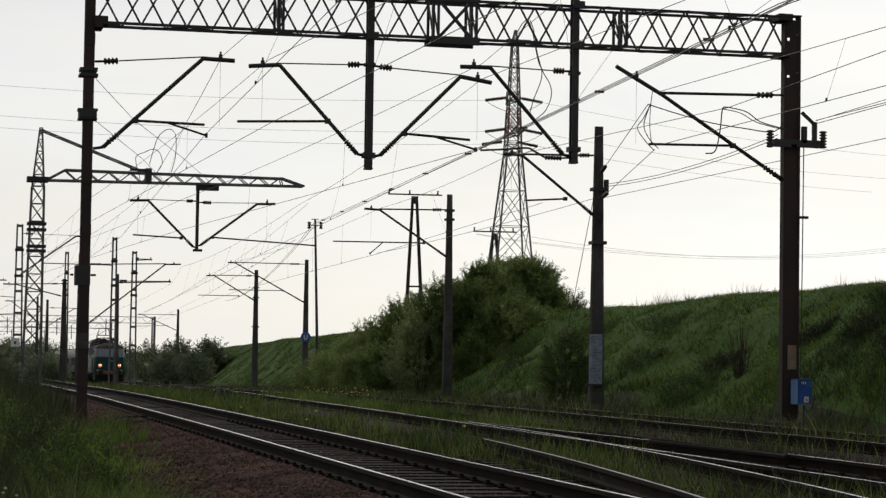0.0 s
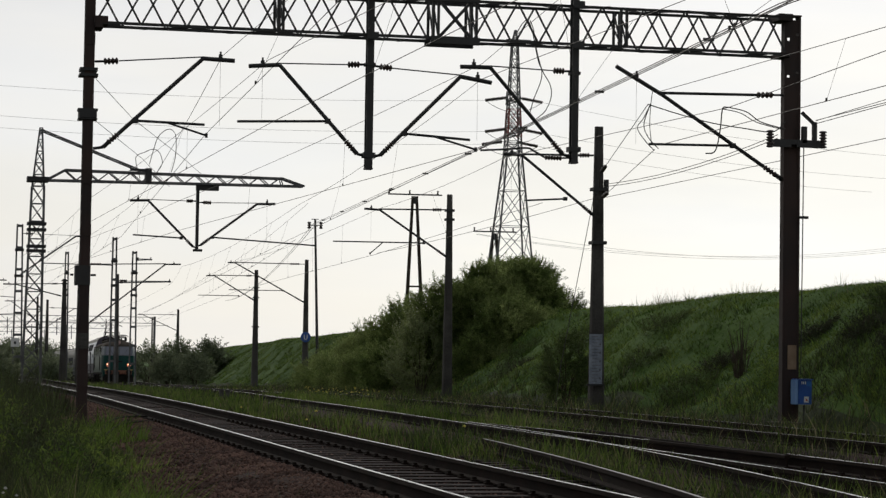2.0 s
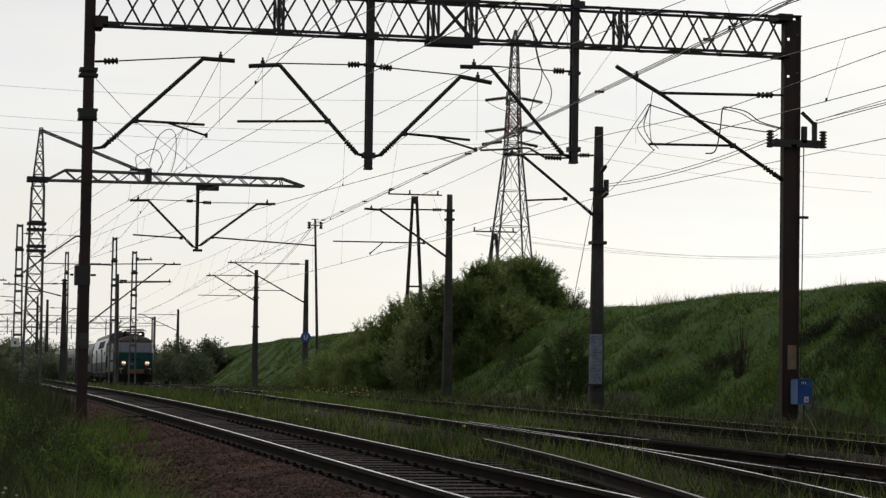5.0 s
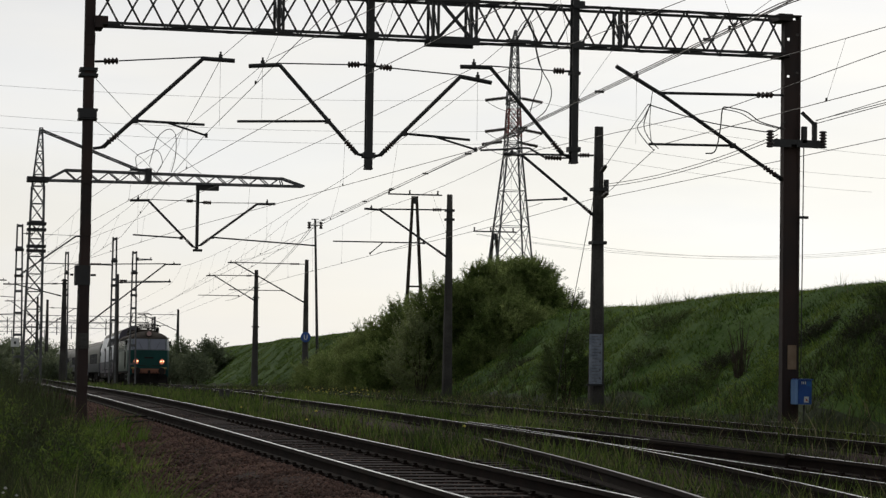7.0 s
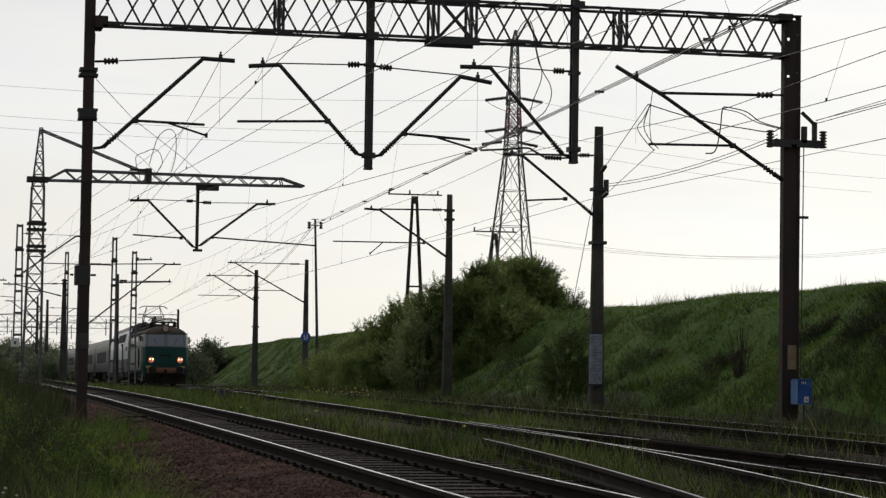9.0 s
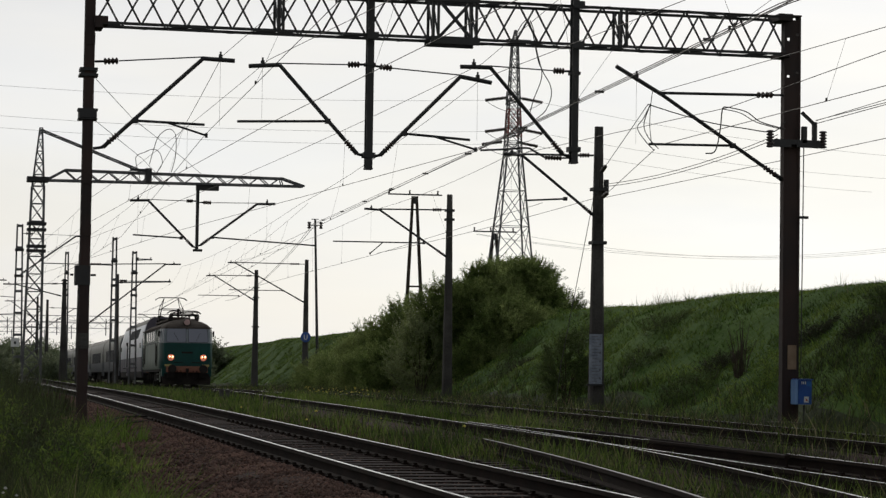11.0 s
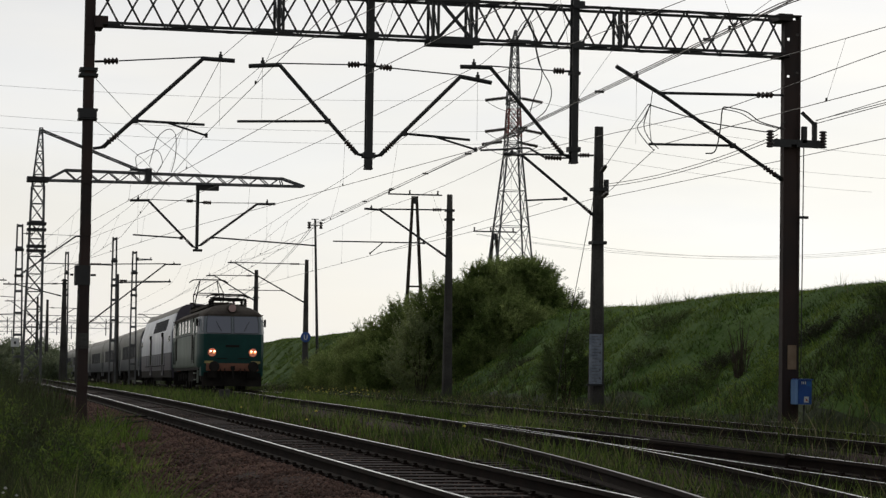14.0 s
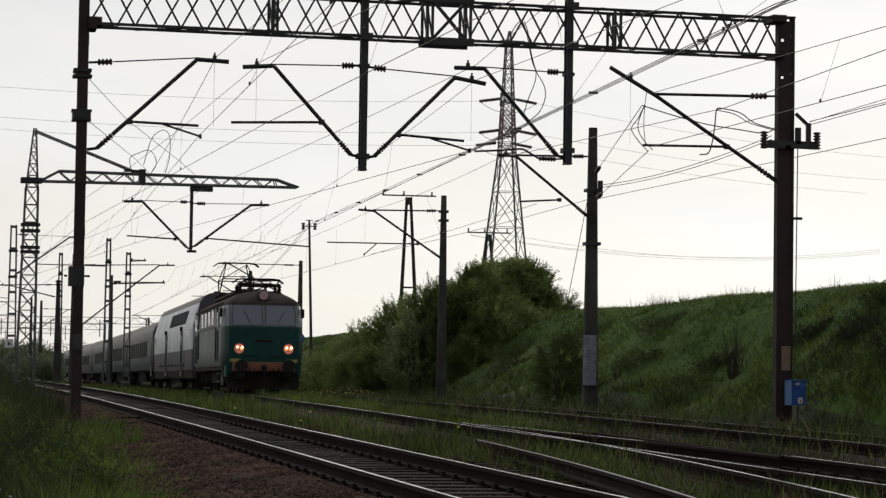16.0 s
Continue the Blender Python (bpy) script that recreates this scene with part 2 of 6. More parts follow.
def smooth01(t):
    t = min(max(t, 0.0), 1.0)
    return t * t * (3 - 2 * t)


def ground_z(x, y):
    """Height of the ground sheet."""
    a, b = z_a(y), z_b(y)
    xa, xb = x_a(y), x_b(y)
    rail = a + (b - a) * min(max((x - xa) / (xb - xa), 0), 1)
    n = noise.noise((x * 0.35, y * 0.22, 3.0)) * 0.08 + noise.noise((x * 0.09, y * 0.05, 8.0)) * 0.12
    z = rail - 0.30 + n * 0.6
    if x < xa - 1.4:
        t = smooth01((xa - 1.4 - x) / 1.2)
        z = rail - 0.34 - 0.22 * t + n * t + 0.35 * smooth01((xa - 4.4 - x) / 3.0) * smooth01((y - 10) / 15)
    elif x < xa + 1.9:
        z = rail - 0.5
    foot, crest = x_foot(y), x_crest(y)
    if x > foot - 1.5:
        t = (x - foot + 1.5) / (crest - foot + 1.5)
        top = z_crest(y)
        lump = noise.noise((x * 0.16, y * 0.10, 1.0)) * 0.55 + noise.noise((x * 0.5 + y * 0.15, y * 0.22, 5.0)) * 0.50 + noise.noise((x * 1.1, y * 0.42, 9.0)) * 0.22
        z = z + (top - z) * smooth01(t) ** 0.9 + lump * math.sin(min(max(t, 0), 1) * math.pi) ** 0.7
        if t > 1:
            z = top - 0.012 * (x - crest) + lump * 0.3
            z = max(z, -3.0)
    return z


def ground():
    xs = np.concatenate([[-2600, -1200, -500, -200, -90, -45, -25, -15, -10, -7], np.arange(-5, 44, 0.45), [46, 50, 56, 64, 75, 95, 130, 200, 400, 900, 1800, 3000]])
    ys = np.concatenate([[-60, -30, -15, -5], np.arange(0, 120, 0.9), np.arange(120, 320, 2.4), [325, 335, 350, 370, 395, 425, 460, 500, 560, 650, 800, 1100, 1600, 2400, 4200]])
    vs = [(x, y, ground_z(x, y)) for y in ys for x in xs]
    k = len(xs)
    fs = [(j * k + i, j * k + i + 1, (j + 1) * k + i + 1, (j + 1) * k + i) for j in range(len(ys) - 1) for i in range(k - 1)]
    me = bpy.data.meshes.new("ground")
    me.from_pydata(vs, [], fs)
    me.materials.append(SOIL)
    me.materials.append(TURF)
    cent = [1 if (vs[f[0]][0] > x_foot(vs[f[0]][1]) - 0.6) else 0 for f in fs]
    me.polygons.foreach_set("material_index", cent)
    me.polygons.foreach_set("use_smooth", [True] * len(fs))
    tagged(new("ground", me), "dark soil and turf rising to a grassy embankment", "ground", kind="structure")


ground()


def ballast_bed(xf, zf, y0, y1, left, right, label):
    """The bed of broken stone under one track."""
    ys = np.concatenate([np.arange(y0, min(y1, 90), 0.7), np.arange(90, y1 + 3, 3.0)])
    prof = [(-left - 1.1, -0.56), (-left, -0.36), (-1.7, -0.21), (-1.2, -0.155), (-0.95, -0.168), (-0.88, -0.20), (0, -0.21), (0.88, -0.2), (0.95, -0.168), (1.2, -0.155), (1.65, -0.22), (right, -0.36), (right + 0.7, -0.56)]
    prof = [(a + (b - a) * t, c + (d - c) * t) for (a, c), (b, d) in zip(prof, prof[1:]) for t in (0, 0.34, 0.67)] + [prof[-1]]
    vs = []
    for y in ys:
        for dx, dz in prof:
            x = xf(y) + dx
            vs.append((x, y, zf(y) + dz + noise.noise((x * 2.2, y * 2.2, 4)) * 0.025))
    k = len(prof)
    fs = [(j * k + i, j * k + i + 1, (j + 1) * k + i + 1, (j + 1) * k + i) for j in range(len(ys) - 1) for i in range(k - 1)]
    me = bpy.data.meshes.new("ballast_bed")
    me.from_pydata(vs, [], fs)
    me.materials.append(BALLAST)
    return tagged(new("ballast_bed", me), label, "ballast", kind="structure")


ballast_bed(x_a, z_a, -10, 330, 2.6, 1.9, "reddish-brown crushed stone bed under the near track")
ballast_bed(x_b, z_b, 0, 330, 1.9, 1.9, "weedy brown crushed stone bed under the middle track")
ballast_bed(x_c, z_b, 0, 330, 1.8, 1.8, "overgrown crushed stone bed under the far track")

RAIL_PROFILE = [(-0.019, 0), (0.019, 0), (0.033, -0.004), (0.036, -0.04), (0.009, -0.055), (0.009, -0.14), (0.07, -0.155), (0.07, -0.172), (-0.07, -0.172), (-0.07, -0.155), (-0.009, -0.14), (-0.009, -0.055), (-0.036, -0.04), (-0.033, -0.004)]


def rail(parent, xf, zf, y0, y1, off, head):
    ys = np.concatenate([np.arange(y0, min(y1, 100), 1.5), np.arange(100, y1 + 4, 4.0)]) if y1 > 100 else np.linspace(y0, y1, int((y1 - y0) / 1.2) + 2)
    s = Shape()
    k = len(RAIL_PROFILE)
    vs = [(xf(y) + off + a, y, zf(y) + b) for y in ys for a, b in RAIL_PROFILE]
    for i in range(k):
        fs = [(j * k + i, j * k + (i + 1) % k, (j + 1) * k + (i + 1) % k, (j + 1) * k + i) for j in range(len(ys) - 1)]
        if i == 0:
            s.add(vs, fs, 1)
        else:
            s.f += fs
            s.m += [0] * len(fs)
    s.add([vs[i] for i in range(k)], [tuple(range(k))])
    return part("rail", s, [RAIL_SIDE, head], parent)


SLEEPER_MESH = Shape().box((0, 0, 0), (2.5, 0.25, 0.15), cut=0.02).mesh("sleeper", SLEEPER)
CLIP_MESH = Shape().box((0, 0, 0), (0.28, 0.14, 0.02), cut=0.03).box((0.10, 0, 0.02), (0.04, 0.08, 0.04)).box((-0.10, 0, 0.02), (0.04, 0.08, 0.04)).mesh("rail_fastening", RAIL_SIDE)


def railway_track(xf, zf, y0, y1, label, head, s0, s1, gap=None):
    """Two rails, and the sleepers from s0 to s1."""
    t = thing("railway_track", (xf(y0), y0, zf(y0) - 0.2), label, "railway track", "tracks of the junction", "structure")
    for off in (-0.7535, 0.7535):
        if gap and off > 0:
            rail(t, xf, zf, y0, gap[0], off, head)
            # this stretch has a dark head, set slightly lower
            rail(t, xf, lambda y: zf(y) - 0.012, gap[0], gap[1], off, RAIL_SIDE)
            rail(t, xf, zf, gap[1], y1, off, head)
        else:
            rail(t, xf, zf, y0, y1, off, head)
    inv = Matrix.Translation(t.location).inverted()
    n = int((s1 - s0) / 0.62)
    for i in range(n):
        y = s0 + i * 0.62
        sl = new("sleeper", SLEEPER_MESH)
        sl.parent, sl.matrix_parent_inverse = t, inv
        sl.matrix_basis = pose(xf(y) + random.uniform(-0.03, 0.03), y, zf(y) - 0.255, random.uniform(-1, 1), 0, random.uniform(-1, 1))
        if y < 45:
            for off in (-0.7535, 0.7535):
                c = new("rail_fastening", CLIP_MESH)
                c.parent, c.matrix_parent_inverse = t, inv
                c.matrix_basis = pose(xf(y) + off, y, zf(y) - 0.168)
    return t


railway_track(x_a, z_a, -8, 330, "straight main track with polished rails on wooden sleepers", RAIL_TOP, -8, 120)
railway_track(x_b, z_b, 0, 330, "curving main track half hidden in grass", RAIL_TOP, 0, 75, (27.45, 62.0))
railway_track(x_c, z_b, 0, 330, "overgrown side track with dull rails beside the embankment", RAIL_DULL, 22, 40)


def crossover():
    """The turnout track that leaves the middle track towards the near one."""
    knots = [(5, 5.0), (12, 6.25), (18.6, 7.32), (22.4, 7.76), (25.1, 8.07), (29.5, 8.44), (33, 8.70), (37, 8.83), (41, 8.92), (60, 9.3)]

    def path(y):
        return float(np.mean(np.interp(y + np.linspace(-2, 2, 5), [k[0] for k in knots], [k[1] for k in knots])))

    def blade(y):
        return float(np.interp(y, [26, 28.5, 32, 36, 39.5], [10.62, 10.55, 10.38, 10.08, 9.80]))
    t = thing("turnout_track", (path(12), 12, -0.2), "diverging turnout track with bright rails and check rails", "railway track", "tracks of the junction", "structure")
    rail(t, path, z_b, 12, 40.5, 0.7535, RAIL_TOP)
    rail(t, path, z_b, 12, 32, -0.7535, RAIL_DULL)
    rail(t, blade, z_b, 32, 39.5, 0.0, RAIL_TOP)
    # the near stretch of the blade has a dark head
    rail(t, blade, z_b, 27, 32, 0.0, RAIL_SIDE)
    inv = Matrix.Translation(t.location).inverted()
    for i in range(24):
        y = 17 + i * 0.62
        sl = new("sleeper", SLEEPER_MESH)
        sl.parent, sl.matrix_parent_inverse = t, inv
        sl.matrix_basis = pose(path(y), y, z_b(y) - 0.29, 0, 0, 4)


crossover()


# ---- overhead line structures ----
def cantilever(parent, y, low, up, knee, tip, reg=None, arm=None, material=STEEL_DARK, r=0.040, rod=False):
    """A bracket in the plane of y: stay tube from low to the knee and on to the tip, top tie from up, register tube reg, steady arm."""
    def p(q, dy=0.0):
        return Vector((q[0], y + dy, q[1]))
    lo, kn, ti, u = p(low), p(knee), p(tip), p(up)
    ins_end = lo.lerp(kn, 0.15)
    s = Shape().tube([ins_end, kn], r, 8).tube([kn, ti], r * 1.1, 8)
    s.tube([lo.lerp(kn, 0.0), lo.lerp(kn, 0.06)], r * 1.2, 6).tube([Vector((u.x, y, lo.z - 0.03)), lo], r * 0.8, 6)
    c = part("cantilever", s, material, parent)
    part("insulator", Shape().insulator(lo.lerp(kn, 0.05), ins_end, r * 1.5, 4), CERAMIC, c)
    e = u.lerp(kn, 0.08)
    f = u.lerp(kn, 0.22)
    part("top_tie", Shape().tube([u, e], 0.025, 6).tube([f, kn + Vector((0, 0, 0.03))], r * 0.8 if rod else 0.014, 6), material, c)
    part("insulator", Shape().insulator(e, f, r * 1.7, 4), CERAMIC, c)
    clamp = kn.lerp(ti, 0.55)
    part("clamp", Shape().box(clamp + Vector((0, 0, 0.05)), (0.07, 0.07, 0.10)).tube([clamp + Vector((0, 0, 0.05)), clamp + Vector((0.0, 0, 0.16))], 0.02, 6), material, c)
    if reg:
        a, b = p(reg[0]), p(reg[1])
        part("register_tube", Shape().tube([a, b], r * 0.7, 6).box(a, (0.10, 0.10, 0.10)), material, c)
        part("dropper", Shape().tube([clamp, Vector((clamp.x, y, a.z + (b.z - a.z) * (clamp.x - a.x) / (b.x - a.x if abs(b.x - a.x) > 0.01 else 1)))], 0.0028, 4), WIRE, c)
        if arm:
            m = a.lerp(b, 0.45)
            part("steady_arm", Shape().tube([m, p(arm)], r * 0.55, 6).box(p(arm), (0.05, 0.05, 0.09)), material, c)
    return c


def bent(pts, n=6):
    """A smooth curve through the points."""
    p = [Vector(q) for q in pts]
    p = [p[0] * 2 - p[1], *p, p[-1] * 2 - p[-2]]
    out = []
    for a, b, c, d in zip(p, p[1:], p[2:], p[3:]):
        for i in range(n):
            t = i / n
            out.append(0.5 * (2 * b + (c - a) * t + (2 * a - 5 * b + 4 * c - d) * t * t + (3 * b - a - 3 * c + d) * t ** 3))
    return out + [p[-2]]


def lattice(s, a, b, wa, wb, bays, leg, brace):
    """Square lattice column from a (width wa) to b (width wb)."""
    a, b = Vector(a), Vector(b)
    cs = [(-1, -1), (1, -1), (1, 1), (-1, 1)]

    def corner(t, i):
        w = (wa + (wb - wa) * t) / 2
        q = a.lerp(b, t)
        return q + Vector((cs[i % 4][0] * w, cs[i % 4][1] * w, 0))
    for i in range(4):
        s.bar(corner(0, i), corner(1, i), leg)
    for k in range(bays):
        t0, t1 = k / bays, (k + 1) / bays
        for i in range(4):
            s.bar(corner(t0, i), corner(t1, i + 1), brace)
            s.bar(corner(t0, i + 1), corner(t1, i), brace)
            s.bar(corner(t1, i), corner(t1, i + 1), brace)
    return s


GY = 44.0


def portal_gantry():
    """The steel portal across three tracks."""
    g = thing("portal_gantry", (10.0, GY, -0.2), "rust-brown lattice portal gantry over three tracks", "gantry")
    # left post: two channels joined by batten plates
    s = Shape()
    for dy in (-0.13, 0.13):
        s.box((2.84, GY + dy, 4.1), (0.19, 0.05, 9.0))
    s.box((2.84, GY, 4.1), (0.05, 0.24, 9.0))
    post = part("post", s, STEEL_BROWN, g, "rust-brown steel post of two channels")
    for z in (0.6, 1.6, 3.5, 4.5, 7.2):
        part("batten_plate", Shape().box((2.84, GY - 0.165, z), (0.20, 0.012, 0.22)), STEEL_BROWN, post)
    part("warning_band", Shape().box((2.84, GY - 0.165, 1.37), (0.205, 0.02, 0.30)), CONCRETE, post, "faded pale painted band")
    part("collar", Shape().box((2.83, GY, 6.61), (0.34, 0.40, 0.06)).box((2.83, GY, 6.50), (0.36, 0.38, 0.05)).box((2.72, GY, 6.56), (0.05, 0.36, 0.16)).box((2.95, GY, 6.56), (0.05, 0.36, 0.16)), STEEL_DARK, post)
    part("collar", Shape().box((2.83, GY, 5.74), (0.34, 0.40, 0.14)).box((2.83, GY, 5.83), (0.38, 0.36, 0.04)).box((2.83, GY, 5.65), (0.36, 0.38, 0.03)), STEEL_DARK, post)
    part("collar", Shape().box((2.80, GY, 2.63), (0.29, 0.34, 0.38)).box((3.01, GY, 2.64), (0.10, 0.04, 0.04)).box((2.60, GY, 2.64), (0.06, 0.04, 0.04)), STEEL_DARK, post)
    # right post: two deep channels with a recessed web
    s = Shape()
    for dx in (-0.155, 0.155):
        s.box((17.27 + dx, GY, 4.1), (0.05, 0.20, 8.46))
    for z in np.arange(0.4, 8.2, 0.9):
        s.box((17.27, GY, z), (0.26, 0.15, 0.30))
    rows, z = [], -0.05
    for a, b, gap in ((7.05, 7.10, 17.18), (7.13, 7.18, 17.37), (7.82, 7.88, 17.18), (7.92, 7.98, 17.37), (8.25, 8.25, None)):
        rows.append((z, a, None))
        rows.append((a, b, gap))
        z = b
    for a, b, gap in rows:
        if b - a < 0.001:
            continue
        for x_lo, x_hi in ((17.135, 17.405),) if gap is None else ((17.135, gap - 0.028), (gap + 0.028, 17.405)):
            s.box(((x_lo + x_hi) / 2, GY - 0.082, (a + b) / 2), (x_hi - x_lo, 0.012, b - a))
    s.box((17.27, GY, 8.34), (0.38, 0.24, 0.03))
    post_r = part("post", s, STEEL_BROWN, g, "broad rust-brown steel post with riveted plates")
    for x, z in ((17.17, 6.05), (17.37, 6.1), (17.18, 4.8), (17.36, 3.6), (17.2, 2.4)):
        part("bolt", Shape().tube([(x, GY - 0.080, z), (x, GY - 0.105, z)], 0.02, 8), STEEL_BROWN, post_r)
    part("paint_patch", Shape().box((17.30, GY - 0.105, 1.26), (0.19, 0.012, 0.50)), surface("faded_ochre_paint", (0.16, 0.11, 0.07), (0.26, 0.19, 0.13), 0.8), post_r, "faded ochre paint patch")
    part("foundation", Shape().box((17.27, GY, -0.25), (0.8, 0.8, 0.35), cut=0.05), CONCRETE, g, "concrete foot")
    part("foundation", Shape().box((2.84, GY, -0.48), (0.6, 0.6, 0.45), cut=0.05), CONCRETE, g, "concrete foot")
    # beam: four chords, crossing laths, lacing
    x0, x1, zb, zt, dy = 2.95, 17.12, 7.49, 8.30, 0.26
    for z in (zb, zt):
        for d in (-dy, dy):
            part("chord", Shape().box(((x0 + x1) / 2, GY + d, z), (x1 - x0, 0.06, 0.012)).box(((x0 + x1) / 2, GY + d, z + (0.025 if z == zb else -0.025)), (x1 - x0, 0.012, 0.05)), STEEL_DARK, g)
    for d, shift, first, pitch in ((-dy, 0.0, False, 0.4425), (dy, 0.10, True, 0.44)):
        x, up = x0 - 0.03 + shift, first
        while x < x1 - 0.2:
            a = (x, GY + d, zb if not up else zt)
            b = (min(x + pitch, x1 - 0.05), GY + d, zt if not up else zb)
            if not (9.66 < x + pitch / 2 < 10.42):
                part("lath", Shape().bar(a, b, 0.038, 0.02), STEEL_DARK, g)
            x, up = x + pitch, not up
    for z in (zb, zt):
        x, k = x0 + 0.1, 1
        while x < x1 - 0.9:
            part("lacing_bar", Shape().bar((x, GY - k * dy, z), (x + 0.85, GY + k * dy, z), 0.035, 0.012), STEEL_DARK, g)
            x, k = x + 0.85, -k
    for x in (6.48, 6.58, 9.60, 9.70, 10.38, 10.48, 13.50, 13.62):
        part("frame_upright", Shape().bar((x, GY - dy, zb), (x, GY - dy, zt), 0.05).bar((x, GY + dy, zb), (x, GY + dy, zt), 0.05).bar((x, GY - dy, zb), (x, GY + dy, zt), 0.03), STEEL_DARK, g)
    part("lath", Shape().bar((9.68, GY - dy, zb), (10.4, GY - dy, zt), 0.06), STEEL_DARK, g)
    part("lath", Shape().bar((9.68, GY - dy - 0.02, zt), (10.4, GY - dy - 0.02, zb), 0.06), STEEL_DARK, g)
    for z in (zb - 0.02, zt + 0.02):
        part("splice_plate", Shape().box((10.04, GY - dy - 0.02, z), (1.0, 0.09, 0.15)), STEEL_DARK, g)
        part("splice_plate", Shape().box((10.04, GY + dy + 0.02, z), (1.0, 0.09, 0.13)), STEEL_DARK, g)
    part("end_plate", Shape().box((3.04, GY, 7.56), (0.26, 0.56, 0.16)).box((3.0, GY, 7.52), (0.16, 0.60, 0.22), cut=0.03), STEEL_BROWN, g)
    part("end_plate", Shape().box((3.02, GY, 8.3), (0.36, 0.64, 0.20)), STEEL_BROWN, g)
    part("end_plate", Shape().box((17.05, GY, 8.28), (0.30, 0.56, 0.14)), STEEL_BROWN, g)
    part("end_plate", Shape().box((17.05, GY, 7.5), (0.24, 0.56, 0.08)), STEEL_BROWN, g)
    # hangers
    for x, z in ((8.37, 4.87), (12.60, 5.13)):
        s = Shape()
        for d in (-0.09, 0.09):
            s.box((x, GY + d, (z + 8.5) / 2), (0.135, 0.03, 8.5 - z))
        s.box((x, GY, (z + 8.5) / 2), (0.03, 0.16, 8.5 - z)).box((x, GY, z), (0.15, 0.22, 0.03))
        h = part("hanger", s, STEEL_DARK, g, "dark steel drop post")
        for c, d in (((x, GY - 0.29, 7.5), (0.24, 0.05, 0.14)), ((x, GY - 0.29, 8.32), (0.24, 0.05, 0.14)), ((x, GY, z + 0.27), (0.24, 0.24, 0.10)), ((x, GY, 6.95), (0.20, 0.24, 0.06))):
            part("clamp_plate", Shape().box(c, d), STEEL_DARK, h)
    cantilever(g, GY, (3.14, 5.12), (2.95, 6.78), (5.05, 6.93), (5.67, 6.91), ((3.76, 5.66), (5.10, 5.63)), (5.14, 5.42))
    cantilever(g, GY, (8.14, 5.16), (8.30, 6.95), (6.56, 6.87), (5.95, 6.82), ((7.54, 5.79), (5.74, 5.72)))
    cantilever(g, GY, (8.61, 5.15), (8.43, 6.93), (10.23, 6.79), (10.87, 6.69), ((9.09, 5.60), (10.44, 5.52)), (10.56, 5.33))
    cantilever(g, GY, (12.38, 5.29), (12.52, 6.99), (10.84, 7.0), (10.22, 6.99))
    cantilever(g, GY, (17.08, 4.94), (17.09, 6.69), (14.46, 6.60), (13.48, 7.14), ((16.01, 5.60), (14.2, 5.57)), rod=True)
    pull = part("pull_off", Shape().tube(bent([(10.66, GY, 5.32), (11.2, GY, 5.36), (11.62, GY, 5.40), (11.78, GY, 5.34), (12.0, GY, 5.22)], 4), 0.022, 6), STEEL_DARK, g)
    part("insulator", Shape().insulator((12.0, GY, 5.22), (12.36, GY, 5.22), 0.055, 6), CERAMIC, pull)
    part("pull_off_clip", Shape().tube([(12.34, GY, 5.22), (12.56, GY, 5.23)], 0.02, 6), STEEL_DARK, pull)
    # disconnector on the right post
    sw = part("disconnector", Shape().box((17.34, GY - 0.16, 5.70), (1.02, 0.14, 0.10)).box((16.95, GY - 0.2, 5.62), (0.52, 0.06, 0.06)).box((17.60, GY - 0.2, 5.64), (0.56, 0.10, 0.09)).box((17.50, GY - 0.18, 5.86), (0.10, 0.10, 0.34)), STEEL_DARK, g)
    part("switch_arm", Shape().bar((17.44, GY - 0.2, 6.32), (17.72, GY - 0.2, 6.08), 0.06).box((17.72, GY - 0.2, 5.92), (0.09, 0.08, 0.42)), STEEL_DARK, sw)
    part("rod_guide", Shape().box((17.52, GY - 0.15, 4.15), (0.16, 0.12, 0.05)), STEEL_DARK, sw)
    for x, z in ((16.75, 5.64), (17.91, 5.66)):
        part("insulator", Shape().insulator((x, GY - 0.2, z - 0.07), (x, GY - 0.2, z + 0.30), 0.085, 6), CERAMIC, sw)
    part("operating_rod", Shape().tube([(17.50, GY - 0.17, 5.6), (17.47, GY - 0.17, 0.9)], 0.012, 6), STEEL_DARK, sw)
    for run, r in (([(14.11, 6.36), (14.75, 6.19), (15.48, 6.03), (16.22, 5.94), (16.69, 5.89), (16.90, 5.94), (17.08, 6.12)], 0.012),
                   ([(15.82, 6.37), (16.22, 6.29), (16.52, 6.10), (16.90, 6.00), (17.08, 5.97)], 0.012),
                   ([(15.70, 6.33), (16.09, 6.26), (16.40, 6.10), (16.65, 6.03), (17.02, 5.95)], 0.010),
                   ([(15.82, 6.37), (15.71, 6.33), (15.67, 5.96), (15.61, 5.61), (15.53, 5.43), (15.35, 5.40)], 0.014),
                   ([(14.21, 6.68), (14.17, 6.38), (14.15, 5.95), (14.19, 5.57)], 0.008),
                   ([(14.17, 6.38), (14.02, 6.08), (13.89, 5.87), (14.05, 5.62), (14.25, 5.42)], 0.010),
                   ([(14.17, 6.38), (14.06, 6.10), (14.03, 5.88), (14.14, 5.66), (14.34, 5.46)], 0.010)):
        part("jumper", Shape().tube(bent([(x, GY - 0.2, z) for x, z in run]), r, 5), WIRE, sw)
    return g


portal_gantry()


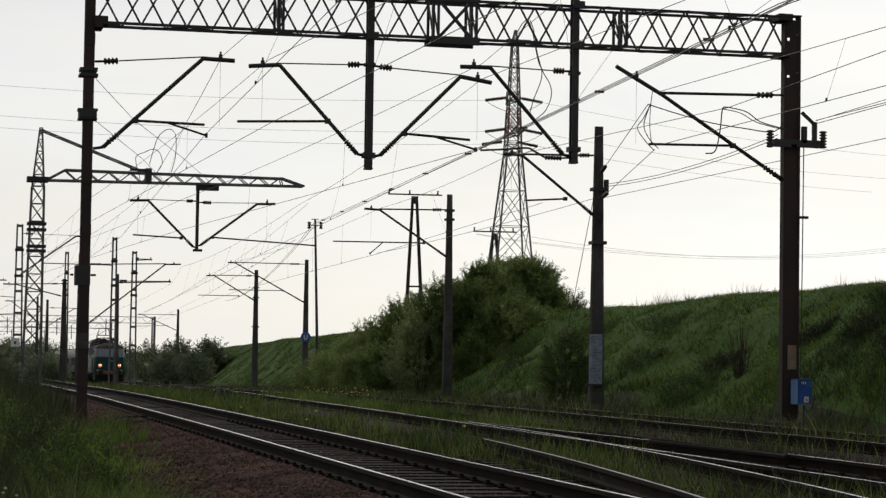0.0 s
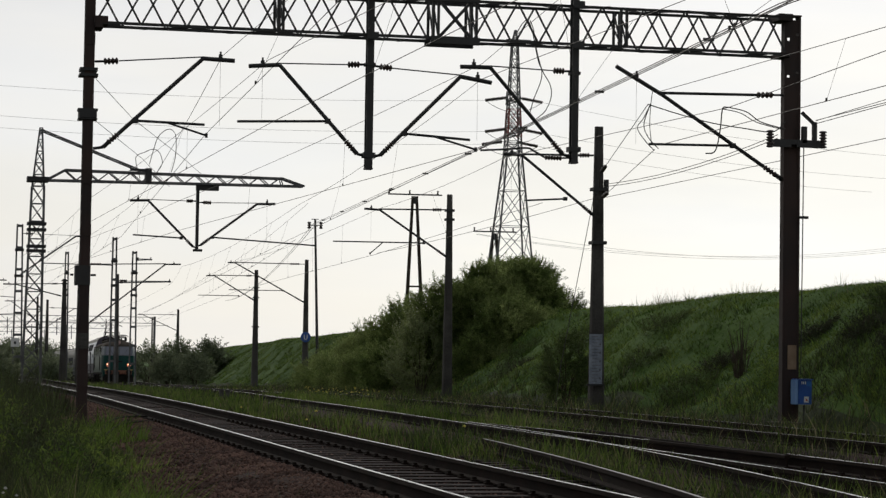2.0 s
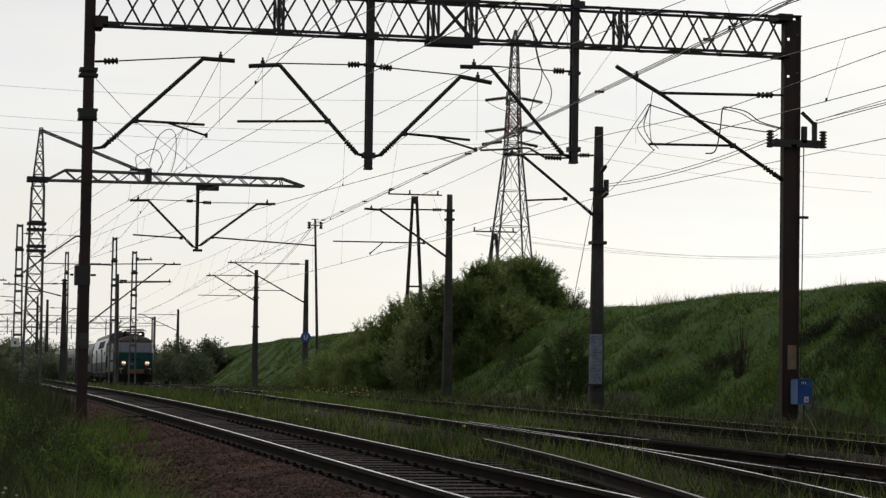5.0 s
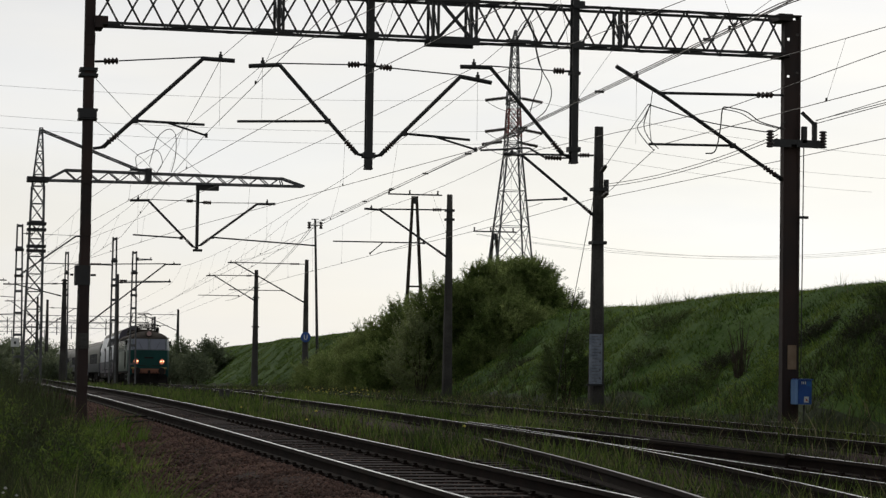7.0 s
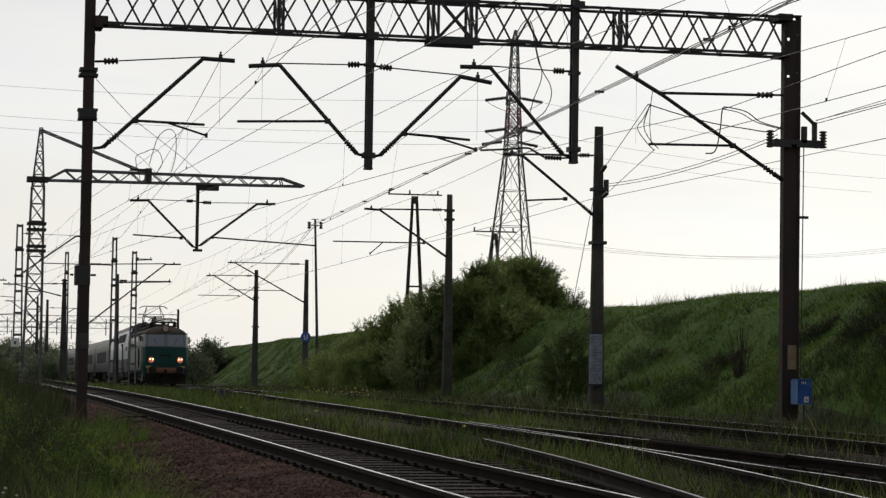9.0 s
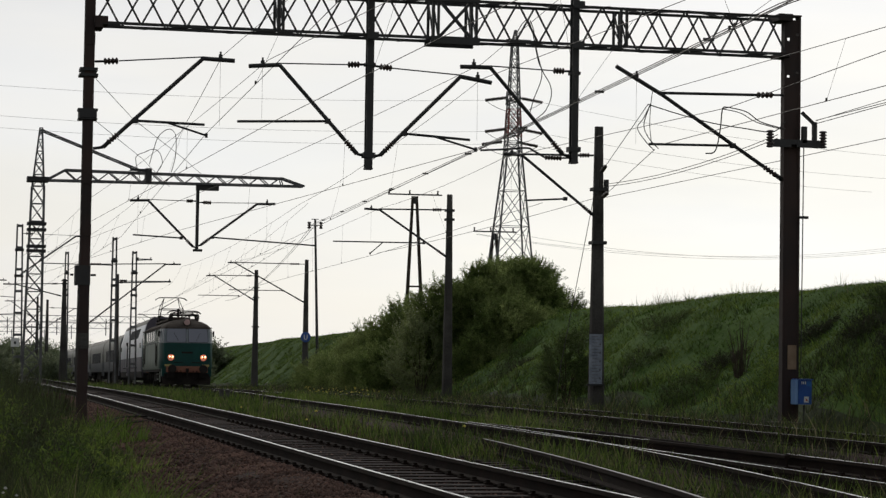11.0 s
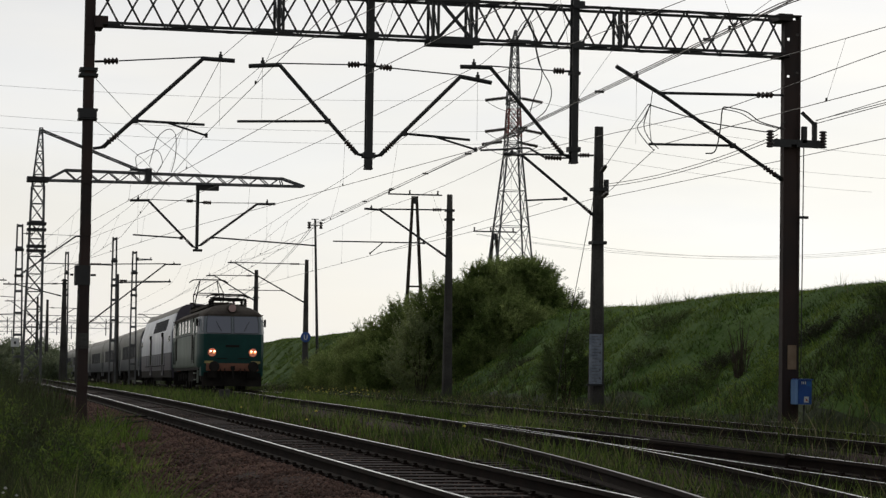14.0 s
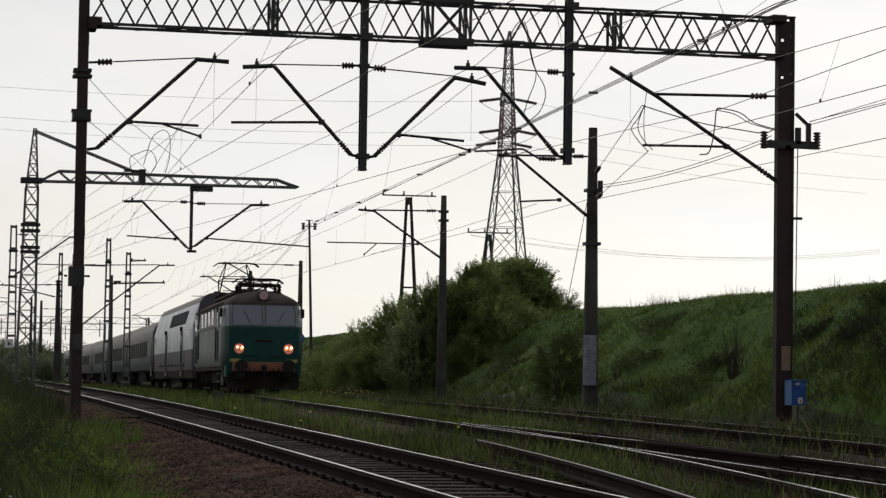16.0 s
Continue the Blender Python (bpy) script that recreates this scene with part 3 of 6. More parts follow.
def control_box():
    """The blue box on the right post."""
    b = thing("control_box", (17.46, GY - 0.28, 0.28), "blue enamelled switch control box on the gantry post", "control box")
    part("case", Shape().box((17.47, GY - 0.28, 0.55), (0.31, 0.26, 0.50), cut=0.02), SIGN_BLUE, b)
    part("side_panel", Shape().box((17.285, GY - 0.29, 0.55), (0.05, 0.28, 0.50)), surface("pale_blue_enamel", (0.10, 0.20, 0.38), (0.16, 0.28, 0.48), 0.5), b, "pale blue edge panel")
    part("door_plate", Shape().box((17.55, GY - 0.415, 0.72), (0.10, 0.008, 0.10)), surface("mid_blue_enamel", (0.02, 0.10, 0.32), (0.03, 0.14, 0.42), 0.4), b)
    for dx in (0.0, 0.035, 0.075):
        part("number_bar", Shape().box((17.40 + dx, GY - 0.415, 0.74), (0.016, 0.006, 0.055)), WHITE, b)
    part("warning_plate", Shape().box((17.50, GY - 0.416, 0.40), (0.10, 0.006, 0.12)), WHITE, b, "white warning plate with a red mark")
    part("warning_mark", Shape().add([(17.475, GY - 0.421, 0.37), (17.525, GY - 0.421, 0.37), (17.50, GY - 0.421, 0.425)], [(0, 1, 2)]), surface("red_mark", (0.4, 0.05, 0.02), (0.5, 0.08, 0.03)), b)
    part("conduit", Shape().tube([(17.50, GY - 0.28, 0.28), (17.49, GY - 0.28, -0.3)], 0.02, 6), STEEL_DARK, b)
    part("roof", Shape().box((17.465, GY - 0.29, 0.812), (0.36, 0.30, 0.02)), SIGN_BLUE, b)
    part("bracket", Shape().box((17.42, GY - 0.12, 0.6), (0.3, 0.10, 0.05)), STEEL_DARK, b)


control_box()

BY = 76.0


def cantilever_beam_mast():
    """A lattice mast whose long arm reaches over two tracks."""
    m = thing("lattice_mast", (3.30, BY, -0.5), "tall lattice steel mast with a long lattice arm over two tracks", "overhead mast")
    s = lattice(Shape(), (3.22, BY, -0.4), (3.32, BY, 6.6), 0.62, 0.40, 12, 0.06, 0.025)
    part("mast_column", s, STEEL_GREY, m)
    part("mast_head", lattice(Shape(), (3.32, BY, 6.6), (3.38, BY, 8.55), 0.38, 0.08, 5, 0.05, 0.022), STEEL_GREY, m)
    for z in (5.15, 5.35, 4.45, 4.6):
        part("collar", Shape().box((3.30, BY, z), (0.62, 0.62, 0.09)), STEEL_DARK, m)
    part("guy_rod", Shape().bar((3.38, BY, 8.5), (6.95, BY, 7.15), 0.05).bar((3.38, BY + 0.1, 8.45), (6.95, BY + 0.1, 7.10), 0.05), STEEL_GREY, m)
    arm = Shape()
    for d in (-0.2, 0.2):
        arm.bar((3.1, BY + d, 6.80), (12.2, BY + d, 6.86), 0.07).bar((4.2, BY + d, 7.16), (11.5, BY + d, 7.10), 0.07)
        arm.bar((3.6, BY + d, 6.82), (4.2, BY + d, 7.16), 0.07).bar((11.5, BY + d, 7.10), (12.24, BY + d, 6.86), 0.06)
        x, up = 4.2, True
        while x < 11.5:
            arm.bar((x, BY + d, 7.14 if up else 6.84), (min(x + 0.36, 11.5), BY + d, 6.84 if up else 7.12), 0.035)
            x, up = x + 0.36, not up
    part("arm", arm, STEEL_GREY, m, "grey lattice arm")
    part("arm_clamp", Shape().box((6.95, BY, 7.05), (0.20, 0.5, 0.50)).box((6.6, BY, 7.25), (0.5, 0.2, 0.07)), STEEL_DARK, m)
    part("arm_collar", Shape().box((3.3, BY, 6.82), (0.7, 0.7, 0.16)), STEEL_DARK, m)
    part("hanger", Shape().box((8.63, BY, 5.72), (0.10, 0.12, 2.2)).box((8.95, BY, 6.72), (0.75, 0.3, 0.18)).box((8.66, BY, 4.6), (0.3, 0.2, 0.08)), STEEL_DARK, m)
    cantilever(m, BY, (8.50, 4.72), (8.60, 6.26), (6.97, 6.24), (6.36, 6.22), ((8.1, 5.0), (6.48, 5.07)))
    cantilever(m, BY, (8.76, 4.78), (8.66, 6.22), (10.65, 6.22), (11.27, 6.24), ((9.15, 5.05), (12.65, 4.86)))
    part("foundation", Shape().box((3.22, BY, -0.66), (1.0, 1.0, 0.5), cut=0.06), CONCRETE, m)


cantilever_beam_mast()


def post_shape(x, y, z0, z1, w0, w1):
    """A tapered concrete post with chamfered corners."""
    s = Shape()
    rings = 6
    for i in range(rings):
        t = i / (rings - 1)
        h = (w0 + (w1 - w0) * t) / 2
        c = h * 0.35
        z = z0 + (z1 - z0) * t
        ring = [(-h + c, -h), (h - c, -h), (h, -h + c), (h, h - c), (h - c, h), (-h + c, h), (-h, h - c), (-h, -h + c)]
        s.v += [(x + a, y + b, z) for a, b in ring]
    for i in range(rings - 1):
        for k in range(8):
            s.f.append((i * 8 + k, i * 8 + (k + 1) % 8, i * 8 + 8 + (k + 1) % 8, i * 8 + 8 + k))
            s.m.append(0)
    s.f.append(tuple(range(8 * rings - 8, 8 * rings)))
    s.m.append(0)
    return s


def concrete_mast(x, y, h, arms, label, w=0.40, bands=(), base=None):
    """A tapered concrete mast; arms are cantilevers given as lists of (dx, height) from its foot."""
    z = ground_z(x, y) if base is None else base
    m = thing("concrete_mast", (x, y, z), label, "overhead mast", "concrete masts along the tracks")
    part("post", post_shape(x, y, z - 0.3, z + h, w, w * 0.5), CONCRETE, m)
    for b in bands:
        bw = w * (1 - 0.42 * b / h)
        part("collar", Shape().box((x, y, z + b), (bw + 0.10, bw + 0.10, 0.09)), STEEL_DARK, m)
    for low, up, knee, tip, reg, arm in arms:
        f = lambda q: (x + q[0], z + q[1])
        cantilever(m, y, f(low), f(up), f(knee), f(tip), (f(reg[0]), f(reg[1])) if reg else None, f(arm) if arm else None, r=0.04, rod=True)
    return m


def ladder_mast(x, y, h, arms, label, w=0.42, base=None):
    """A steel mast of two channels joined by battens."""
    z = ground_z(x, y) if base is None else base
    m = thing("steel_mast", (x, y, z), label, "overhead mast", "steel masts along the tracks")
    for d in (-1, 1):
        part("channel", Shape().bar((x + d * w / 2, y, z - 0.2), (x + d * w * 0.28, y, z + h), 0.09, 0.16), STEEL_GREY, m)
    k = int(h / 1.1)
    for i in range(1, k + 1):
        t = i / k
        part("batten", Shape().box((x, y, z + h * t - 0.1), (w * (1 - 0.44 * t), 0.12, 0.14)), STEEL_GREY, m)
    for b in (0.66, 0.83):
        part("collar", Shape().box((x, y, z + h * b), (w * 1.0, 0.34, 0.14)), STEEL_DARK, m)
    for low, up, knee, tip, reg, arm in arms:
        f = lambda q: (x + q[0], z + q[1])
        cantilever(m, y, f(low), f(up), f(knee), f(tip), (f(reg[0]), f(reg[1])) if reg else None, f(arm) if arm else None, material=STEEL_GREY, r=0.045)
    return m


def arm_set(side, reach=3.0, low=5.4, top=7.2, reg_z=5.9):
    """A usual bracket: side -1 reaches to smaller x."""
    s = side
    return ((0.15 * s, low), (0.15 * s, top), (s * (reach - 0.55), top - 0.05), (s * reach, top - 0.05), ((s * 1.2, reg_z + 0.15), (s * (reach + 0.6), reg_z)), None)


# the row along the embankment
near_mast = concrete_mast(18.0, 60.3, 8.02, [((-0.15, 5.56), (-0.1, 7.22), (-2.2, 7.15), (-2.75, 7.18), ((-0.95, 5.98), (-2.1, 5.90)), None)],
                          "tapered grey concrete mast at the embankment foot", 0.42, (4.78, 6.27), base=-0.4)
concrete_mast(19.40, 85.0, 7.97, [((-0.1, 5.56), (-0.1, 7.38), (-2.75, 7.30), (-3.35, 7.33), ((-1.0, 6.07), (-4.55, 6.05)), (-3.1, 5.62))],
              "tapered dark concrete mast beside the willow shrubs", 0.38, (7.0, 7.35), base=-0.57)
blue_mast = concrete_mast(22.98, 141.0, 8.02, [((-0.1, 5.30), (-0.1, 7.73), (-4.55, 7.72), (-5.0, 7.72), ((-1.5, 6.03), (-4.9, 6.02)), None)],
                          "concrete mast carrying a round blue sign", 0.42, (3.1,), base=-0.93)
concrete_mast(21.62, 154.0, 8.0, [((-0.1, 5.9), (-0.1, 7.6), (-2.9, 7.55), (-3.45, 7.54), ((-1.2, 6.2), (-4.0, 6.2)), None)],
              "dark concrete mast standing in the grass strip", 0.46, (4.1, 6.1, 6.8), base=-1.16)
concrete_mast(27.44, 259.0, 8.0, [arm_set(-1, 4.6, 5.6, 7.4, 6.0)], "distant concrete mast below the embankment", 0.46, base=-2.04)
concrete_mast(28.2, 298.0, 7.9, [], "distant slender concrete mast below the embankment", 0.3, base=-2.28)
# masts between and beside the main tracks
ladder_mast(4.65, 128.0, 8.5, [((0.12, 5.72), (0.1, 7.99), (3.1, 7.90), (3.7, 7.92), ((1.3, 6.35), (5.2, 6.32)), None)], "tall riveted ladder-type steel mast beside the near track", 0.50, base=-0.35)
concrete_mast(8.02, 128.0, 7.2, [((0.15, 2.98), (0.2, 6.6), (4.77, 6.69), (5.63, 6.71), None, None)], "concrete mast with a long slanting bracket tube", 0.36, base=-0.6)
ladder_mast(9.92, 128.0, 8.0, [((0.1, 5.45), (0.1, 5.56), (3.0, 5.56), (3.2, 5.56), None, None)], "slender ladder-type steel mast between the tracks", 0.34, base=-0.45)
ladder_mast(12.25, 142.0, 8.1, [((0.1, 7.55), (0.1, 7.67), (0.9, 7.6), (1.1, 7.6), None, None)], "ladder-type steel mast with a short bracket", 0.40, base=-0.7)
concrete_mast(13.60, 172.0, 8.0, [], "dark concrete mast between the tracks", 0.42, base=-1.05)
concrete_mast(8.30, 148.0, 6.5, [((-0.2, 5.4), (-0.2, 6.2), (-3.1, 6.1), (-3.9, 6.1), None, None)], "dark concrete mast with a clamped steel extension", 0.48, (6.2, 6.4), base=-0.75)
ladder_mast(8.45, 148.6, 8.3, [], "slim steel ladder mast behind a concrete mast", 0.30, base=-0.75)
concrete_mast(11.2, 229.0, 8.0, [arm_set(1, 3.2)], "far concrete mast beside the curve", 0.45, base=-1.85)
concrete_mast(9.6, 215.0, 7.6, [arm_set(-1, 3.0)], "far thin concrete mast", 0.36, base=-1.5)
concrete_mast(2.3, 170.0, 8.0, [arm_set(1, 3.0)], "concrete mast on the far side of the straight track", 0.42, base=-0.9)
concrete_mast(2.4, 240.0, 8.0, [arm_set(1, 3.0)], "far concrete mast on the straight track", 0.42, base=-1.3)


def far_portal(x0, x1, y, h, base, label):
    """A light portal far down the line."""
    p = thing("far_portal", ((x0 + x1) / 2, y, base), label, "gantry", "portals far down the line")
    for x in (x0, x1):
        part("post", Shape().bar((x, y, base - 0.3), (x, y, base + h), 0.28), STEEL_GREY, p)
    s = Shape()
    for z in (h - 0.9, h - 0.1):
        s.bar((x0, y, base + z), (x1, y, base + z), 0.075)
    n = int((x1 - x0) / 0.9)
    for i in range(n):
        a, b = x0 + (x1 - x0) * i / n, x0 + (x1 - x0) * (i + 1) / n
        s.bar((a, y, base + h - (0.9 if i % 2 else 0.1)), (b, y, base + h - (0.1 if i % 2 else 0.9)), 0.04)
    part("beam", s, STEEL_GREY, p)
    for x in np.linspace(x0, x1, 5)[1:-1]:
        part("hanger", Shape().bar((x, y, base + h - 0.4), (x, y, base + h - 2.6), 0.12), STEEL_GREY, p)


far_portal(3.2, 28.6, 299, 8.0, -2.3, "grey lattice portal far down the line")
far_portal(2.8, 27.0, 352, 8.0, -2.6, "grey lattice portal beyond the curve")
far_portal(2.4, 26.0, 420, 8.0, -2.8, "faint grey lattice portal beyond the curve")


# ---- wires ----
def sagging(a, b, sag, n=10):
    a, b = Vector(a), Vector(b)
    return [a.lerp(b, i / n) - Vector((0, 0, 4 * sag * (i / n) * (1 - i / n))) for i in range(n + 1)]


def overhead_line(label, supports, sag=0.28):
    """Contact wire, catenary wire and droppers; supports are (y, x, z of the contact wire, x, z of the catenary wire)."""
    o = thing("overhead_line", (supports[1][1], supports[1][0], supports[1][2]), label, "overhead wire", "overhead wires")
    for (y0, x0, z0, u0, w0), (y1, x1, z1, u1, w1) in zip(supports, supports[1:]):
        a, b = Vector((x0, y0, z0)), Vector((x1, y1, z1))
        c = sagging((u0, y0, w0), (u1, y1, w1), 0.03 if y0 < 0 else sag * min(1, (y1 - y0) / 60))
        part("contact_wire", Shape().tube([a, b], 0.0075, 4), WIRE, o)
        part("catenary_wire", Shape().tube(c, 0.007, 4), WIRE, o)
        n = max(2, int((y1 - y0) / 8.5)) if y0 < 100 else 1
        for i in range(1, n):
            t = i / n
            k = t * (len(c) - 1)
            top = c[int(k)].lerp(c[min(int(k) + 1, len(c) - 1)], k - int(k))
            foot = a.lerp(b, t)
            part("dropper", Shape().tube([top, foot], 0.0035, 3).box(foot + Vector((0, 0, 0.03)), (0.025, 0.04, 0.05)), WIRE, o)
    return o


overhead_line("copper overhead wires above the near straight track", [(-16, 3.6, 5.44, 6.5, 7.0), (44, 5.12, 5.44, 5.42, 6.99), (76, 6.1, 5.0, 6.65, 6.27), (128, 6.4, 4.95, 7.0, 6.9), (190, 5.4, 4.4, 5.4, 6.0), (299, 5.3, 3.4, 5.3, 5.0)])
overhead_line("overhead wires leaving the near track for the lattice mast", [(-16, 9.1, 5.72, 12.2, 7.0), (44, 6.41, 5.72, 6.34, 6.96), (76, 4.95, 5.4, 5.1, 6.3), (128, 4.7, 5.2, 4.7, 6.3)], 0.2)
overhead_line("copper overhead wires above the curving middle track", [(-16, 7.5, 5.36, 14.0, 6.85), (44, 10.6, 5.34, 10.67, 6.76), (76, 11.7, 5.0, 12.1, 6.25), (142, 14.7, 4.45, 15.2, 6.5), (172, 15.6, 4.1, 17.6, 6.3), (229, 17.0, 3.3, 17.0, 5.0), (299, 19.0, 2.6, 19.0, 4.3)])
overhead_line("overhead wires crossing from the middle to the near track", [(-16, 7.6, 5.45, 5.2, 7.1), (44, 10.66, 5.36, 10.67, 7.07), (76, 8.0, 5.25, 8.1, 6.3), (128, 5.2, 5.2, 5.4, 6.4)], 0.2)
overhead_line("overhead wires above the overgrown far track, ending at a mast", [(-16, 15.4, 5.55, 18.2, 6.7), (44, 14.4, 5.55, 14.33, 6.63)])
overhead_line("overhead wires along the mast row at the embankment foot", [(60.3, 16.4, 5.45, 15.25, 6.65), (85, 16.55, 5.03, 16.63, 6.78), (141, 18.4, 4.95, 18.2, 6.8), (259, 23.1, 3.6, 23.2, 5.4)])
overhead_line("overhead wires branching towards the grass strip mast", [(76, 12.0, 5.05, 12.4, 6.3), (154, 18.3, 5.1, 18.3, 6.4), (259, 22.9, 3.7, 23.0, 5.3)])


def feeder():
    f = thing("feeder_cable", (17.2, 44, 8.4), "twin feeder cables strung from the gantry to a slender pole", "cable", "overhead wires")
    for dx in (-0.09, 0.09):
        part("cable_span", Shape().tube(sagging((17.1 + dx, 44, 8.60), (24.95 + dx, 150, 9.9), 0.08, 14), 0.013, 4), WIRE, f)
        part("cable_span", Shape().tube(sagging((17.1 + dx, 44, 8.60), (15.5 + dx, 4, 8.3), 0.3, 10), 0.013, 4), WIRE, f)
        part("cable_span", Shape().tube(sagging((24.95 + dx, 150, 9.9), (38, 300, 8.0), 1.2, 14), 0.02, 4), WIRE, f)
    for i in range(9):
        t = (i + 0.5) / 9
        p = Vector((17.1, 44, 8.60)).lerp(Vector((24.95, 150, 9.9)), t) - Vector((0, 0, 0.32 * t * (1 - t)))
        part("spacer", Shape().box(p, (0.26, 0.05, 0.07)), STEEL_DARK, f)


feeder()


def side_wires():
    """Single wires along the gantry's outer post and the mast row."""
    f = thing("side_feeder", (18.0, 60.3, 5.6), "single feeder wires along the mast row", "cable", "overhead wires")
    part("cable_span", Shape().tube(sagging((18.19, 60.2, 5.65), (18.45, 5, 5.65), 0.05, 8), 0.008, 4), WIRE, f)
    part("cable_span", Shape().tube(sagging((17.9, 60.4, 5.62), (16.55, 84.9, 5.06), 0.08, 8), 0.008, 4), WIRE, f)
    part("cable_span", Shape().tube([(15.25, 60.3, 6.66), (15.92, 44, 6.39), (13.8, 5, 6.39)], 0.008, 4), WIRE, f)
    for k, dz in enumerate((0.0, 0.07)):
        part("cable_span", Shape().tube(sagging((18.15, 60.1, 5.94 + dz), (16.95, 43.9, 5.78 + dz), 0.16, 8), 0.009, 4), WIRE, f)
        part("cable_span", Shape().tube(sagging((17.75, 43.8, 6.10 + dz), (15.9 + 0.9 * k, 5, 6.05), 0.05, 8), 0.008, 4), WIRE, f)
    part("cable_span", Shape().tube(sagging((17.75, 43.8, 6.16), (14.9, 5, 6.12), 0.05, 8), 0.007, 4), WIRE, f)
    # the far track's wires end at the mast through insulators
    for a, b in (((14.17, 44, 6.38), (18.02, 60.2, 6.30)), ((14.32, 44, 5.46), (18.06, 60.2, 5.61))):
        a, b = Vector(a), Vector(b)
        part("anchor_wire", Shape().tube([a, b], 0.010, 4), WIRE, f)
        part("insulator", Shape().insulator(a.lerp(b, 0.86), a.lerp(b, 0.95), 0.06, 5), CERAMIC, f)
    for x in (17.9, 18.2):
        part("clamp", Shape().box((x, 60.2, 5.93), (0.12, 0.14, 0.42), cut=0.02), STEEL_DARK, f)


side_wires()


def loose_jumpers():
    """Loops of cable that hang between the wires above the near mast."""
    j = thing("jumper_cables", (11.9, 50.0, 7.6), "looped jumper cables hanging between overhead wires", "cable", "overhead wires")
    for pts in ([(11.52, 7.81), (11.63, 8.0), (11.75, 8.07), (11.85, 7.8), (11.91, 7.51), (11.98, 7.22), (12.05, 7.05), (12.03, 6.82), (11.89, 6.46), (11.81, 6.17)],
                [(11.79, 8.07), (11.87, 7.86), (11.94, 7.45), (12.06, 7.05), (12.22, 6.79), (12.26, 6.54), (12.15, 6.24), (11.96, 6.06), (11.84, 5.96)]):
        part("loop", Shape().tube(bent([(x, GY + 0.5, z) for x, z in pts], 3), 0.010, 4), WIRE, j)
    for pts in ([(5.70, 6.3), (5.85, 6.87), (5.95, 7.1), (6.12, 7.25), (6.27, 7.28), (6.39, 7.15), (6.42, 6.89), (6.4, 6.5), (6.3, 6.1)],
                [(5.45, 5.9), (5.32, 6.46), (5.55, 6.62), (5.81, 6.72), (5.98, 6.61), (6.05, 6.33), (5.91, 6.09)]):
        part("loop", Shape().tube(bent([(x, 62.0, z) for x, z in pts], 3), 0.010, 4), WIRE, j)
    part("stay_wire", Shape().tube([(2.98, 44, 6.44), (4.21, 50, 6.31), (6.71, 62, 6.43), (8.71, 72, 6.49)], 0.008, 4), WIRE, j)
    part("stay_wire", Shape().tube([(3.0, 44, 5.62), (4.86, 55, 5.87), (6.66, 66, 6.0)], 0.008, 4), WIRE, j)
    part("stay_wire", Shape().tube([(17.9, 60.3, 5.8), (16.9, 60.0, 1.0), (16.7, 59.9, -0.3)], 0.010, 4), WIRE, j)


loose_jumpers()


# ---- the power line behind the embankment ----
def pylon():
    x, y, z0 = 47.8, 186.0, 0.5
    p = thing("pylon", (x, y, z0), "tall red and grey lattice power pylon behind the embankment", "pylon")
    red = surface("red_painted_steel", (0.16, 0.035, 0.030), (0.26, 0.065, 0.055), 0.6, 0.2)
    part("lower_body", lattice(Shape(), (x - 0.1, y, z0 - 0.5), (x + 0.1, y, 18.3), 4.8, 1.3, 6, 0.13, 0.05), STEEL_GREY, p)
    part("upper_body", lattice(Shape(), (x + 0.1, y, 18.3), (x + 0.15, y, 27.7), 1.3, 0.5, 8, 0.10, 0.045), STEEL_GREY, p)
    part("red_band", lattice(Shape(), (x + 0.1, y, 19.8), (x + 0.11, y, 22.2), 1.19, 0.98, 2, 0.11, 0.05), red, p, "red painted lattice band")
    part("peak", lattice(Shape(), (x + 0.15, y, 27.7), (x + 0.2, y, 29.0), 0.5, 0.12, 2, 0.09, 0.05), STEEL_GREY, p)
    part("crossbar", Shape().bar((x - 0.6, y, 28.2), (x + 1.6, y, 28.2), 0.06), STEEL_GREY, p)
    for z, r in ((22.9, 2.6), (20.0, 3.4), (18.4, 2.6)):
        for sg in (-1, 1):
            tip = (x + 0.1, y + sg * r, z)
            s = Shape().bar((x - 0.5, y, z), (x + 0.5, y, z), 0.08).bar((x - 0.5, y, z + 0.8), (x + 0.5, y, z + 0.8), 0.07)
            for dx in (-0.5, 0.5):
                s.bar((x + dx, y, z), tip, 0.09).bar((x + dx, y, z + 0.8), tip, 0.07)
            part("cross_arm", s, STEEL_GREY, p)
    for z, dy in ((22.9, -2.4), (20.2, -3.0), (19.7, 3.0)):
        for sg in (-1, 1):
            s = Shape().insulator((x + dy * 0.2 + sg * 0.7, y + dy, z), (x + dy * 0.2 + sg * 2.5, y + dy, z - 0.28), 0.15, 16)
            part("insulator", s, CERAMIC, p)
    return x, y


PX, PY = pylon()


